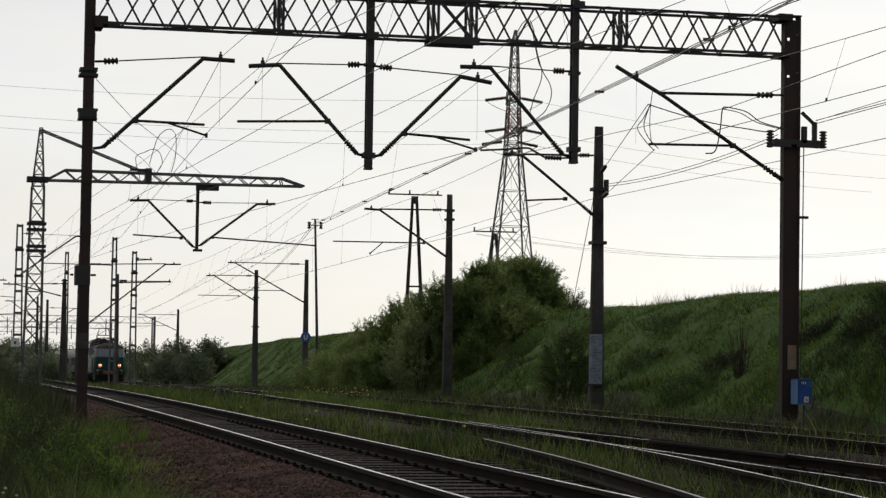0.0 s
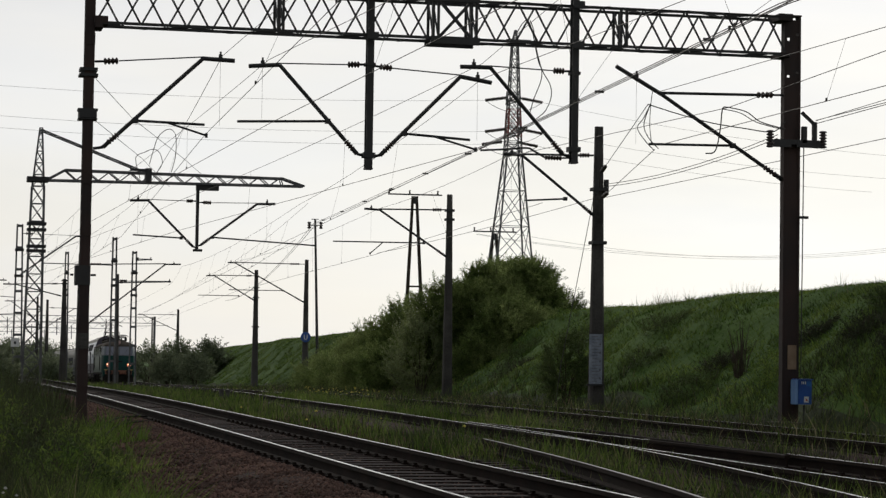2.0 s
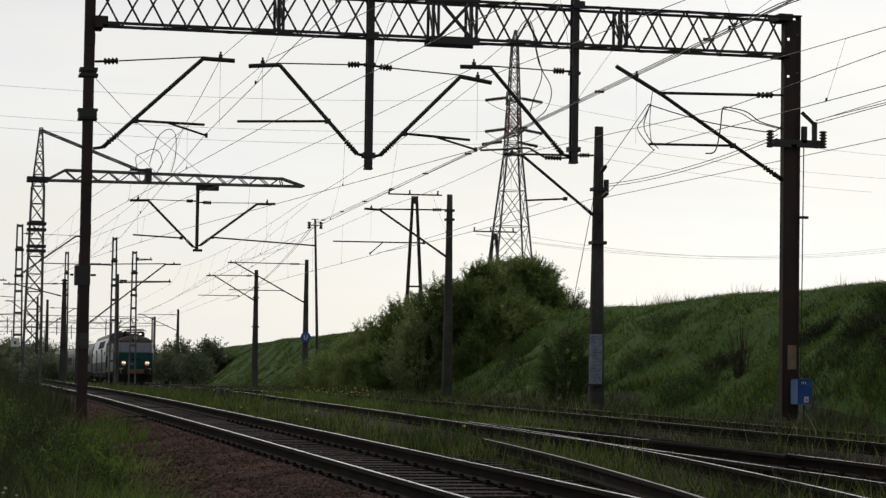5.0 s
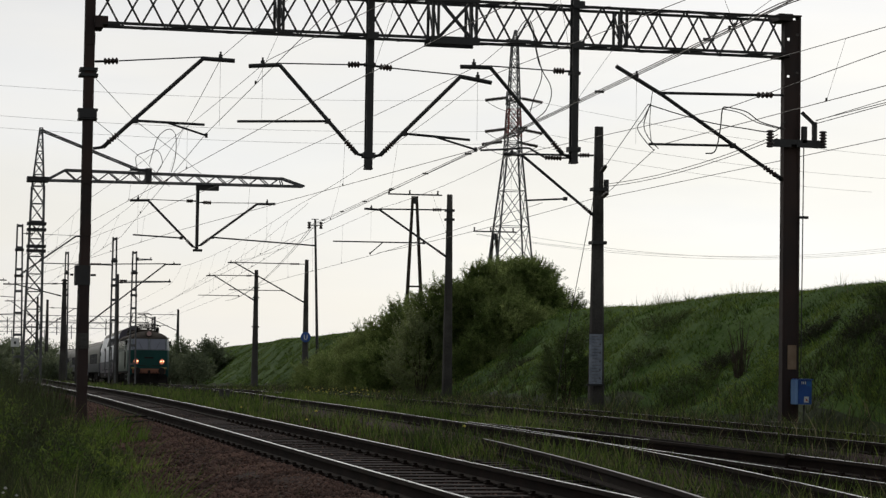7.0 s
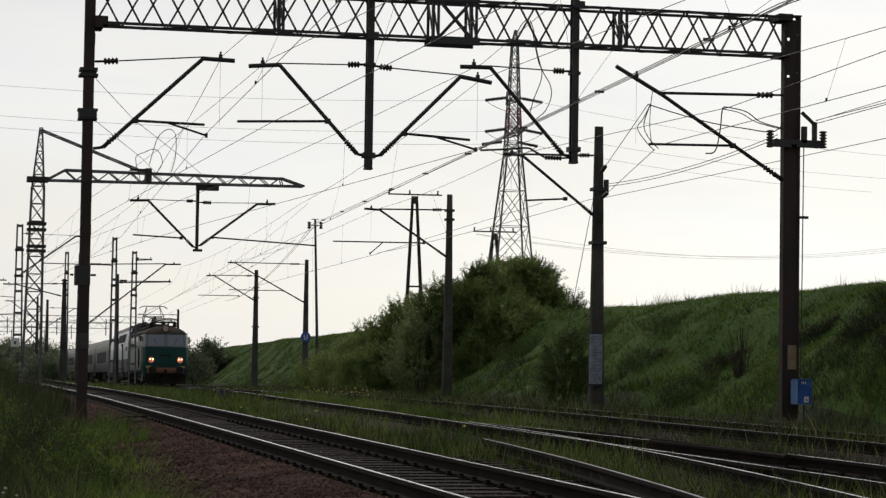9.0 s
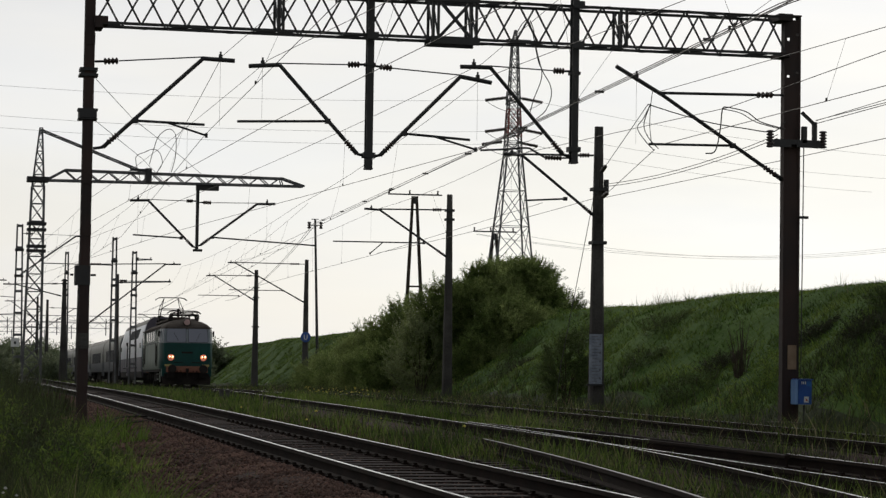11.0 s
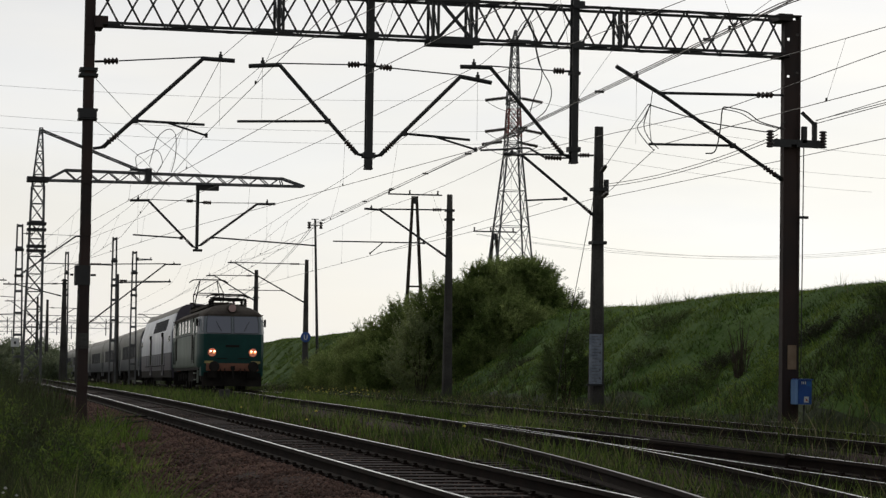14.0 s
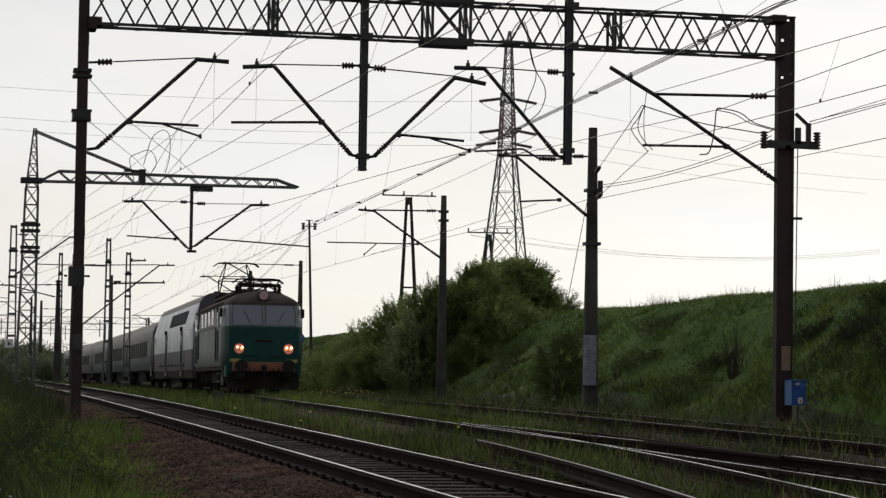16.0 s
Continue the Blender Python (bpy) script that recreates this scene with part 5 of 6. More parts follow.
shrub("thorn_shrub", 30.2, 240.0, 1.4, 0.8, ground_z(30.2, 240.0) + 0.9, 300, "small dark thorn shrub far along the slope", leaf=GRASS_DARK, size=0.12, length=0.6, trunk=0.02)
MOUND = "low bramble mound in the grass of the embankment slope"
for y, t, r, h in ((46, 0.30, 0.7, 0.4), (48, 0.55, 0.6, 0.3), (50, 0.16, 0.8, 0.5), (52, 0.46, 0.6, 0.3), (57, 0.12, 0.9, 0.5), (58, 0.36, 0.7, 0.3), (63, 0.20, 0.7, 0.4),
                   (66, 0.45, 0.9, 0.3), (71, 0.22, 0.9, 0.45), (75, 0.45, 0.9, 0.35), (82, 0.18, 0.9, 0.5), (87, 0.40, 1.0, 0.4), (42, 0.45, 0.6, 0.3), (43, 0.20, 0.7, 0.45)):
    x = x_foot(y) + t * (x_crest(y) - x_foot(y))
    shrub("bramble_mound", x, y, r, h, ground_z(x, y) + h * 0.8, 300, MOUND, (GRASS_DARK, WEED, GRASS)[int(y) % 3], 0.05, "shrub", "bramble mounds on the slope", 0.3, 5, 12, 0.01, 0.4)


def upright_stems(x, y, label):
    """A bare clump of thin upright stems."""
    z = ground_z(x, y)
    t = thing("bare_shrub", (x, y, z), label, "shrub", "shrubs on the embankment")
    for k in range(26):
        a, r = random.uniform(0, 6.28), random.uniform(0.02, 0.16)
        h = random.uniform(0.7, 1.6)
        lean = random.uniform(0.4, 1.6)
        p = Vector((x + r * math.cos(a), y + r * math.sin(a), z - 0.05))
        q = p + Vector((lean * r * math.cos(a) * 0.6, lean * r * math.sin(a) * 0.6, h * 0.6))
        e = p + Vector((lean * r * math.cos(a) * 1.4 + random.uniform(-0.06, 0.06), lean * r * math.sin(a), h))
        part("stem", Shape().tube([p, q, e], [0.014, 0.010, 0.004], 4), BARK, t)


upright_stems(20.27, 55.0, "bare clump of thin upright stems on the slope")
for i, (x, y, r, h) in enumerate(((1.35, 25.5, 0.42, 0.36), (1.75, 30.0, 0.4, 0.3), (1.05, 33.0, 0.5, 0.5), (1.9, 38.0, 0.45, 0.35), (1.5, 43.0, 0.5, 0.45), (0.9, 28.5, 0.5, 0.55), (1.6, 27.5, 0.35, 0.3), (1.5, 35.0, 0.45, 0.4), (1.0, 39.5, 0.55, 0.6), (2.1, 46.5, 0.5, 0.4),
                                  (2.0, 28.8, 0.35, 0.22), (1.2, 30.5, 0.45, 0.34), (0.8, 31.5, 0.45, 0.40), (2.3, 31.5, 0.30, 0.20), (1.7, 33.2, 0.40, 0.28), (1.3, 36.5, 0.45, 0.36), (2.4, 35.5, 0.35, 0.22), (1.9, 41.5, 0.45, 0.30), (2.4, 40.2, 0.35, 0.25), (1.4, 29.2, 0.35, 0.26), (0.7, 27.4, 0.40, 0.36), (1.9, 26.6, 0.35, 0.24))):
    shrub("leafy_weed", x, y, r, h, ground_z(x, y) + h * 1.7, 130, "broad-leaved green weed among the tall grass", (GRASS, GRASS_DARK, GRASS, WEED)[i % 4], 0.06, "weed", "weeds beside the near track", 0.3, 5, 9, 0.008)
FAR_TREE = "distant dark green bush below the embankment end"
shrub("far_bush", 28.9, 240.0, 1.9, 1.5, 2.2, 420, FAR_TREE, LEAF_FAR, 0.3, "tree", "bushes far down the line", 1.2, 6, 12, 0.08)
shrub("far_bush", 26.2, 246.0, 2.0, 1.5, 2.2, 380, FAR_TREE, LEAF_FAR, 0.3, "tree", "bushes far down the line", 1.2, 6, 12, 0.08)
shrub("far_bush", 26.4, 232.0, 1.7, 1.2, 0.9, 260, FAR_TREE, LEAF_FAR, 0.3, "tree", "bushes far down the line", 1.0, 6, 12, 0.08)
shrub("far_bush", 24.0, 236.0, 1.7, 1.2, 0.8, 260, FAR_TREE, LEAF_FAR, 0.3, "tree", "bushes far down the line", 1.0, 6, 12, 0.08)
shrub("far_bush", 24.3, 262.0, 2.2, 1.7, 1.9, 300, FAR_TREE, LEAF_FAR, 0.3, "tree", "bushes far down the line", 1.2, 6, 12, 0.08)
shrub("far_bush", 22.6, 275.0, 1.9, 1.7, 1.7, 260, FAR_TREE, LEAF_FAR, 0.3, "tree", "bushes far down the line", 1.2, 6, 12, 0.08)
for i, (x, y, r, top) in enumerate(((0.2, 105, 1.5, 0.9), (-0.6, 120, 1.9, 1.2), (1.2, 136, 1.7, 0.9), (0.6, 150, 2.2, 1.3), (1.6, 176, 2.2, 1.2), (2.2, 205, 2.6, 1.5), (2.6, 118, 1.0, 0.3), (2.4, 160, 1.3, 0.4), (9.6, 196, 1.3, -0.3), (11.0, 222, 1.6, 0.1), (8.2, 245, 1.6, 0.6), (9.0, 275, 2.0, 0.9), (10.5, 305, 2.4, 1.4), (14.5, 330, 2.6, 1.6), (-2.0, 230, 3.0, 2.3), (1.0, 300, 3.2, 2.4), (-1.5, 180, 2.4, 1.7), (2.6, 350, 4.0, 3.4), (8.5, 380, 3.5, 2.6), (13.5, 400, 3.8, 2.9), (19.0, 395, 3.4, 2.6), (25.5, 390, 3.4, 2.3))):
    shrub("far_bush", x, y, r, r * 0.75, top, 360, "distant dark hedge bush beside the line", LEAF_FAR, 0.36, "tree", "bushes far down the line", 1.5, 6, 12, 0.1)


def far_woods():
    """A low belt of woods on the horizon."""
    n = 26000
    a = RNG.uniform(-0.35, 0.75, n)
    r = RNG.uniform(620, 760, n)
    x, y = r * np.sin(a), r * np.cos(a)
    crown = 2.6 + 0.6 * np.sin(a * 60) + 0.5 * np.sin(a * 143 + 1) + 0.4 * np.sin(a * 390)
    z = -3.0 + crown * RNG.uniform(0, 1, n) ** 0.7
    v, t = blades(x, y, z, RNG.uniform(0.8, 1.6, n), RNG.uniform(0.9, 1.8, n), 0.9)
    tagged(new("far_woods", triangles("far_woods", v, t, [LEAF_FAR])), "low belt of distant woods on the horizon", "woods", kind="stuff")


far_woods()


def flowers(name, label, n, xr, yr, tall, r, mat):
    """Small flower heads on stalks."""
    y = RNG.uniform(*yr, n)
    x = RNG.uniform(*xr, n)
    z = heights(x, y)
    h = RNG.uniform(*tall, n)
    v1, t1 = blades(x, y, z, h, np.full(n, 0.012), 0.15)
    tops = v1.reshape(n, 5, 3)[:, 4]
    o = np.array([[1, 0, 0], [0, 1, 0], [-1, 0, 0], [0, -1, 0], [0, 0, 0.8], [0, 0, -0.5]]) * r
    v2 = (tops[:, None, :] + o[None] * RNG.uniform(0.6, 1.3, (n, 1, 1))).reshape(-1, 3)
    f = np.array([[0, 1, 4], [1, 2, 4], [2, 3, 4], [3, 0, 4], [1, 0, 5], [2, 1, 5], [3, 2, 5], [0, 3, 5]])
    t2 = (np.arange(n)[:, None, None] * 6 + f[None]).reshape(-1, 3) + len(v1)
    ob = new(name, triangles(name, np.concatenate([v1, v2]), np.concatenate([t1, t2]), [GRASS, mat], [0] * len(t1) + [1] * len(t2)))
    tagged(ob, label, "flowers", kind="stuff")


flowers("yellow_flowers", "yellow flowering weeds beside the curve", 70, (13.9, 15.2), (76, 88), (0.3, 0.6), 0.028, PETAL)
flowers("yellow_flowers", "single yellow dandelions in the grass strip", 7, (7.2, 9.0), (26, 60), (0.2, 0.4), 0.03, PETAL)
flowers("seed_heads", "white dandelion seed heads among the weeds", 12, (0.25, 0.75), (11, 15), (0.75, 0.95), 0.012, SEED)


# ---- loose stones ----
def stones(name, label, xf, zf, n, yr, spans, size, bed):
    """Broken stones over the ballast beds; spans are strips of x from the track's middle."""
    pick = RNG.choice(len(spans), n, p=np.array([b - a for a, b in spans]) / sum(b - a for a, b in spans))
    lo, hi = np.array([s[0] for s in spans])[pick], np.array([s[1] for s in spans])[pick]
    dx = lo + (hi - lo) * RNG.uniform(0, 1, n)
    y = yr[0] + (yr[1] - yr[0]) * RNG.uniform(0, 1, n) ** 1.4
    z = line_of(zf, y) + np.interp(dx, [p[0] for p in bed], [p[1] for p in bed])
    x = line_of(xf, y) + dx
    o = np.array([[1, 0, 0], [0.1, 1, 0.1], [-1, 0.1, 0], [0, -1, -0.1], [0.1, 0, 0.8], [0, 0.1, -0.7]])
    v = o[None] * RNG.uniform(0.55, 1.25, (n, 6, 1)) * (RNG.uniform(*size, n) * (1 + y / 90))[:, None, None]
    a = RNG.uniform(0, 6.28, n)
    c, s = np.cos(a)[:, None], np.sin(a)[:, None]
    v = np.stack([v[:, :, 0] * c - v[:, :, 1] * s, v[:, :, 0] * s + v[:, :, 1] * c, v[:, :, 2]], 2)
    v = (v + np.stack([x, y, z], 1)[:, None, :]).reshape(-1, 3)
    f = np.array([[0, 1, 4], [1, 2, 4], [2, 3, 4], [3, 0, 4], [1, 0, 5], [2, 1, 5], [3, 2, 5], [0, 3, 5]])
    t = (np.arange(n)[:, None, None] * 6 + f[None]).reshape(-1, 3)
    tagged(new(name, triangles(name, v, t, [STONE])), label, "ballast", kind="stuff")


BED = [(-3.7, -0.55), (-2.6, -0.35), (-1.7, -0.21), (-1.2, -0.15), (-0.95, -0.165), (0, -0.20), (0.95, -0.165), (1.2, -0.15), (1.65, -0.22), (2.0, -0.35)]
stones("ballast_stones", "loose reddish-brown stones of the near track bed", x_a, z_a, 42000, (20, 75), [(-3.6, -0.98), (0.98, 1.95)], (0.015, 0.034), BED)
stones("ballast_stones", "loose stones between the sleepers of the near track", x_a, z_a, 5000, (16, 60), [(-0.66, 0.66)], (0.018, 0.032), [(-1.3, -0.21), (1.3, -0.21)])
stones("ballast_stones", "loose brown stones of the middle track bed", x_b, z_b, 9000, (16, 60), [(-3.4, 1.9)], (0.02, 0.04), [(-3.4, -0.30), (-1.6, -0.24), (1.6, -0.24), (1.9, -0.34)])


# ---- the train ----
GREEN = surface("dark_green_paint", (0.003, 0.030, 0.026), (0.005, 0.054, 0.046), 0.5, scale=1.2, fine=18.0, bump=0.05)
GREEN.node_tree.nodes["Principled BSDF"].inputs["Specular IOR Level"].default_value = 0.2
SAGE = surface("pale_sage_paint", (0.130, 0.152, 0.124), (0.215, 0.245, 0.205), 0.6, scale=0.8, fine=12.0, bump=0.05)
BAND = surface("pale_grey_paint", (0.105, 0.122, 0.132), (0.175, 0.198, 0.21), 0.5, scale=1.0, fine=14.0, bump=0.05)
ROOF = surface("sooty_roof_paint", (0.024, 0.019, 0.015), (0.074, 0.061, 0.050), 0.9, scale=0.9, fine=12.0, bump=0.2)
UNDER = surface("grimy_running_gear", (0.010, 0.009, 0.008), (0.030, 0.026, 0.023), 0.8, scale=2.0, fine=25.0)
BEAM_RED = surface("faded_red_buffer_beam", (0.12, 0.042, 0.020), (0.22, 0.085, 0.045), 0.65, scale=2.0, fine=25.0)
RIM = surface("grey_window_rubber", (0.030, 0.034, 0.036), (0.060, 0.066, 0.070), 0.7, scale=2.0, fine=25.0)
YELLOW = surface("dull_yellow_paint", (0.22, 0.18, 0.05), (0.32, 0.27, 0.09), 0.6, scale=2.0, fine=25.0)
PANE = glassy("tinted_pane", (0.030, 0.034, 0.040))
# the reflected sky is put into the windscreen's blue-grey base colour
SCREEN = glassy("sky_toned_windscreen", (0.105, 0.112, 0.14), 0.12)
PANE_DULL = surface("dusty_dark_pane", (0.020, 0.022, 0.026), (0.040, 0.043, 0.050), 0.8, scale=1.0, fine=9.0, bump=0)
SILVER = surface("silver_white_paint", (0.36, 0.375, 0.41), (0.70, 0.72, 0.76), 0.35, scale=0.7, fine=10.0, bump=0.05)
MAUVE = surface("dusty_mauve_paint", (0.040, 0.033, 0.046), (0.075, 0.062, 0.082), 0.5, scale=0.7, fine=10.0, bump=0.05)
COACH_BLUISH = surface("dusty_bluish_paint", (0.036, 0.039, 0.048), (0.068, 0.073, 0.088), 0.5, scale=0.7, fine=10.0, bump=0.05)
COACH_CREAM = surface("dusty_cream_paint", (0.072, 0.072, 0.058), (0.135, 0.134, 0.110), 0.5, scale=0.7, fine=10.0, bump=0.05)
LAMP_ON = glowing("lit_headlamp", (1.0, 0.36, 0.14), 1.1)
LAMP_HALO = glowing("warm_lamp_reflector", (0.62, 0.20, 0.13), 0.30)
LAMP_DIM = glowing("dim_headlamp", (0.9, 0.30, 0.14), 0.35)
LAMP_CORE = glowing("headlamp_filament", (1.0, 0.66, 0.38), 4.0)
LAMP_GLASS = glassy("lamp_glass", (0.34, 0.21, 0.19), 0.2)


def loft(stations, ring_at, slot_at=None, cap=True):
    """A skin over rings: ring_at(s) gives points for each station."""
    s = Shape()
    rings = [ring_at(q) for q in stations]
    k = len(rings[0])
    for r in rings:
        s.v += [tuple(p) for p in r]
    for j in range(len(rings) - 1):
        for i in range(k - 1):
            s.f.append((j * k + i, j * k + i + 1, (j + 1) * k + i + 1, (j + 1) * k + i))
            s.m.append(slot_at(j, i) if slot_at else 0)
    if cap:
        s.f.append(tuple(range(k))[::-1])
        s.m.append(0)
        s.f.append(tuple(range(len(s.v) - k, len(s.v))))
        s.m.append(0)
    return s


def mirrored(half):
    return [(-x, z) for x, z in half] + [(x, z) for x, z in reversed(half) if x > 0]


def bogie(parent, y, axles, name="bogie"):
    s = Shape()
    for d in (-1.08, 1.08):
        s.box((d, y, 0.62), (0.14, (axles - 1) * 1.7 + 1.6, 0.26), cut=0.03)
        s.box((d * 1.03, y, 0.92), (0.2, 1.1, 0.24), cut=0.04)
        for i in range(axles):
            yy = y + (i - (axles - 1) / 2) * 1.7
            s.box((d * 1.05, yy, 0.55), (0.2, 0.34, 0.34), cut=0.06)
            s.tube([(d * 1.02, yy - 0.34, 0.5), (d * 1.02, yy - 0.34, 0.85)], 0.08, 8).tube([(d * 1.02, yy + 0.34, 0.5), (d * 1.02, yy + 0.34, 0.85)], 0.08, 8)
    s.box((0, y, 0.80), (2.2, 0.5, 0.22), cut=0.04)
    b = part(name, s, UNDER, parent)
    for i in range(axles):
        yy = y + (i - (axles - 1) / 2) * 1.7
        w = Shape().tube([(-0.72, yy, 0.55), (0.72, yy, 0.55)], 0.09, 8)
        for d in (-1, 1):
            w.tube([(d * 0.685, yy, 0.55), (d * 0.70, yy, 0.55), (d * 0.72, yy, 0.55), (d * 0.82, yy, 0.55)], [0.58, 0.58, 0.55, 0.54], 20)
        part("wheelset", w, UNDER, b)


def buffers(parent, y, sgn):
    for d in (-0.875, 0.875):
        part("buffer", Shape().tube([(d, y, 1.05), (d, y + sgn * 0.38, 1.05)], 0.10, 12).tube([(d, y + sgn * 0.38, 1.05), (d, y + sgn * 0.58, 1.05), (d, y + sgn * 0.6, 1.05), (d, y + sgn * 0.63, 1.05)], [0.07, 0.07, 0.24, 0.22], 16), UNDER, parent)


def pantograph(parent, y, top):
    """A diamond pantograph; top is the height of its head above the rail."""
    z0 = 4.05
    base = Shape()
    for dx in (-0.75, 0.75):
        base.bar((dx, y - 1.0, z0 + 0.12), (dx, y + 1.0, z0 + 0.12), 0.07)
        for dy in (-0.8, 0.8):
            base.insulator((dx, y + dy, z0 - 0.22), (dx, y + dy, z0 + 0.1), 0.09, 3)
    for dy in (-1.0, 0.0, 1.0):
        base.bar((-0.75, y + dy, z0 + 0.12), (0.75, y + dy, z0 + 0.12), 0.06)
    p = part("pantograph", base, UNDER, parent, "dark diamond pantograph")
    mid = z0 + 0.16 + (top - z0 - 0.16) * 0.45
    spread = max(0.55, math.sqrt(max(0.05, 1.25 ** 2 - ((top - z0) / 2) ** 2)))
    arms = Shape()
    for dx in (-0.72, 0.72):
        for sg in (-1, 1):
            arms.tube([(dx, y + sg * 0.25, z0 + 0.16), (dx * 0.92, y + sg * (0.25 + spread), mid)], 0.030, 6)
            arms.tube([(dx * 0.92, y + sg * (0.25 + spread), mid), (dx * 0.62, y + sg * 0.16, top - 0.06)], 0.024, 6)
    for sg in (-1, 1):
        arms.tube([(-0.66, y + sg * (0.25 + spread), mid), (0.66, y + sg * (0.25 + spread), mid)], 0.026, 6)
        arms.tube([(-0.66, y + sg * (0.25 + spread), mid), (0.45, y + sg * 0.16, top - 0.06)], 0.016, 5)
    part("arm_frame", arms, UNDER, p)
    head = Shape()
    for dy in (-0.17, 0.17):
        head.tube([(-0.98, y + dy, top - 0.16), (-0.80, y + dy, top - 0.03), (-0.6, y + dy, top), (0.6, y + dy, top), (0.80, y + dy, top - 0.03), (0.98, y + dy, top - 0.16)], 0.028, 6)
    part("collector_head", head, UNDER, p)


def locomotive():
    """An electric locomotive; its nose is at its origin, its body runs along +y."""
    lo = thing("locomotive", (0, 0, 0), "dark green and sage electric locomotive with lit headlamps", "locomotive")
    half = [(1.44, 1.02), (1.49, 1.10), (1.49, 1.7), (1.49, 2.3), (1.49, 2.52), (1.475, 2.95), (1.445, 3.32), (1.39, 3.43), (1.25, 3.58), (0.98, 3.74), (0.58, 3.86), (0.26, 3.905), (0.0, 3.915)]
    ring = mirrored(half)
    L = 18.4

    def bow(d):
        return min(1.0, 0.87 + 0.13 * (1 - (1 - min(d, 1.0) / 1.0) ** 2.6)) if d < 1.0 else 1.0

    def rake(z):
        if z < 2.5:
            return 0.0
        if z < 3.4:
            return 0.30 * (z - 2.5) / 0.9
        return 0.30 + 1.25 * ((z - 3.4) / 0.5) ** 1.4

    def at(y):
        d = min(y, L - y)
        sgn = 1 if y < L / 2 else -1
        f = max(0.0, 1 - d / 3.2)
        return [(x * (bow(d) if abs(x) > 0 else 1), y + sgn * rake(z) * f, z) for x, z in ring]
    ys = [0.0, 0.03, 0.09, 0.18, 0.32, 0.5, 0.75, 1.0, 1.6, 2.4, 3.2, 6.0, 9.0, L - 3.2, L - 2.4, L - 1.6, L - 1.0, L - 0.75, L - 0.5, L - 0.32, L - 0.18, L - 0.09, L - 0.03, L]
    nh = len(half)

    def slot(j, i):
        k = i if i < nh - 1 else 2 * nh - 3 - i
        y = (ys[j] + ys[j + 1]) / 2
        if k >= 6:
            return 2
        end = min(y, L - y) < 1.7
        if end:
            return 1 if k >= 4 else 0
        return 3
    # front faces in bands
    s = loft(ys, at, slot, cap=False)
    body = part("body", s, [GREEN, BAND, ROOF, SAGE], lo, smooth=True)
    mod = body.modifiers.new("edges", "EDGE_SPLIT")
    mod.split_angle = radians(50)
    for y in (0.0, L):
        r = at(y)
        f = Shape()
        n2 = len(r)
        for i in range(nh - 1):
            a, b, c, d = r[i], r[i + 1], r[n2 - 2 - i], r[n2 - 1 - i]
            if i == nh - 2:
                f.add([a, b, d], [(0, 1, 2)], 2)
            else:
                f.add([a, b, c, d], [(0, 1, 2, 3)], 2 if i >= 6 else 1 if i >= 4 else 0)
        part("end_face", f, [GREEN, BAND, ROOF], body)
    # windscreens follow the rake
    for sg in (-1, 1):
        def q(x, z, out):
            return (sg * x, rake(z) - out, z)
        fr = Shape()
        outl = [(0.06, 2.56), (1.16, 2.56), (1.19, 2.62), (1.15, 3.28), (1.10, 3.34), (0.06, 3.34)]
        fr.add([q(x, z, 0.012) for x, z in outl], [(0, 1, 2, 3, 4, 5)])
        pane = part("windscreen", fr, SCREEN, lo, "slanted windscreen pane")
        rim = Shape()
        for a, b in zip(outl, outl[1:] + outl[:1]):
            rim.tube([q(*a, 0.015), q(*b, 0.015)], 0.014, 6)
        part("window_rim", rim, RIM, pane)
        part("wiper", Shape().tube([q(0.5, 2.64, 0.05), q(0.75, 3.1, 0.05)], 0.008, 5), UNDER, pane)
        # corner panes on the bowed side of the cab
        cp = Shape()
        pts = []
        for z in (2.58, 3.32):
            for d in (0.06, 0.62):
                k = bow(d)
                wdt = 1.49 if z < 2.9 else 1.455
                pts.append((sg * (wdt * k + 0.012), d + rake(z) * (1 - d / 3.2) - 0.006, z))
        cp.add(pts, [(0, 1, 3, 2)])
        part("corner_pane", cp, SCREEN, lo)
        # lamps: two in each cluster
        part("lamp_cluster", Shape().tube([(sg * 0.92, 0.06, 1.69), (sg * 0.92, -0.03, 1.69), (sg * 0.92, -0.04, 1.69)], [0.20, 0.195, 0.17], 24), UNDER, lo, "dark round lamp surround")
        part("reflector", Shape().tube([(sg * 0.92, -0.041, 1.69), (sg * 0.92, -0.048, 1.69)], [0.185, 0.175], 24), LAMP_HALO, lo, "glowing orange lamp reflector")
        for m, rr, x in ((LAMP_DIM if sg < 0 else LAMP_ON, 0.07, sg * 0.92 - 0.085), (LAMP_ON, 0.07, sg * 0.92 + 0.085)):
            hl = part("headlamp", Shape().tube([(x, 0.05, 1.69), (x, -0.05, 1.69), (x, -0.055, 1.69)], [rr + 0.015, rr + 0.012, rr], 20), BEAM_RED, lo)
            part("lens", Shape().tube([(x, -0.056, 1.69), (x, -0.075, 1.69), (x, -0.085, 1.69)], [rr * 0.95, rr * 0.7, rr * 0.2], 16), m, hl, "glowing orange headlamp lens")
            part("filament", Shape().tube([(x + 0.02, -0.080, 1.74), (x + 0.02, -0.092, 1.74)], [rr * 0.6, rr * 0.45], 10), LAMP_CORE, hl)
        part("valance", Shape().box((sg * 1.33, 0.55, 0.86), (0.14, 1.0, 0.46), cut=0.04).box((sg * 1.2, 0.10, 0.93), (0.30, 0.12, 0.30), cut=0.03), GREEN, lo, "dark green corner skirt")
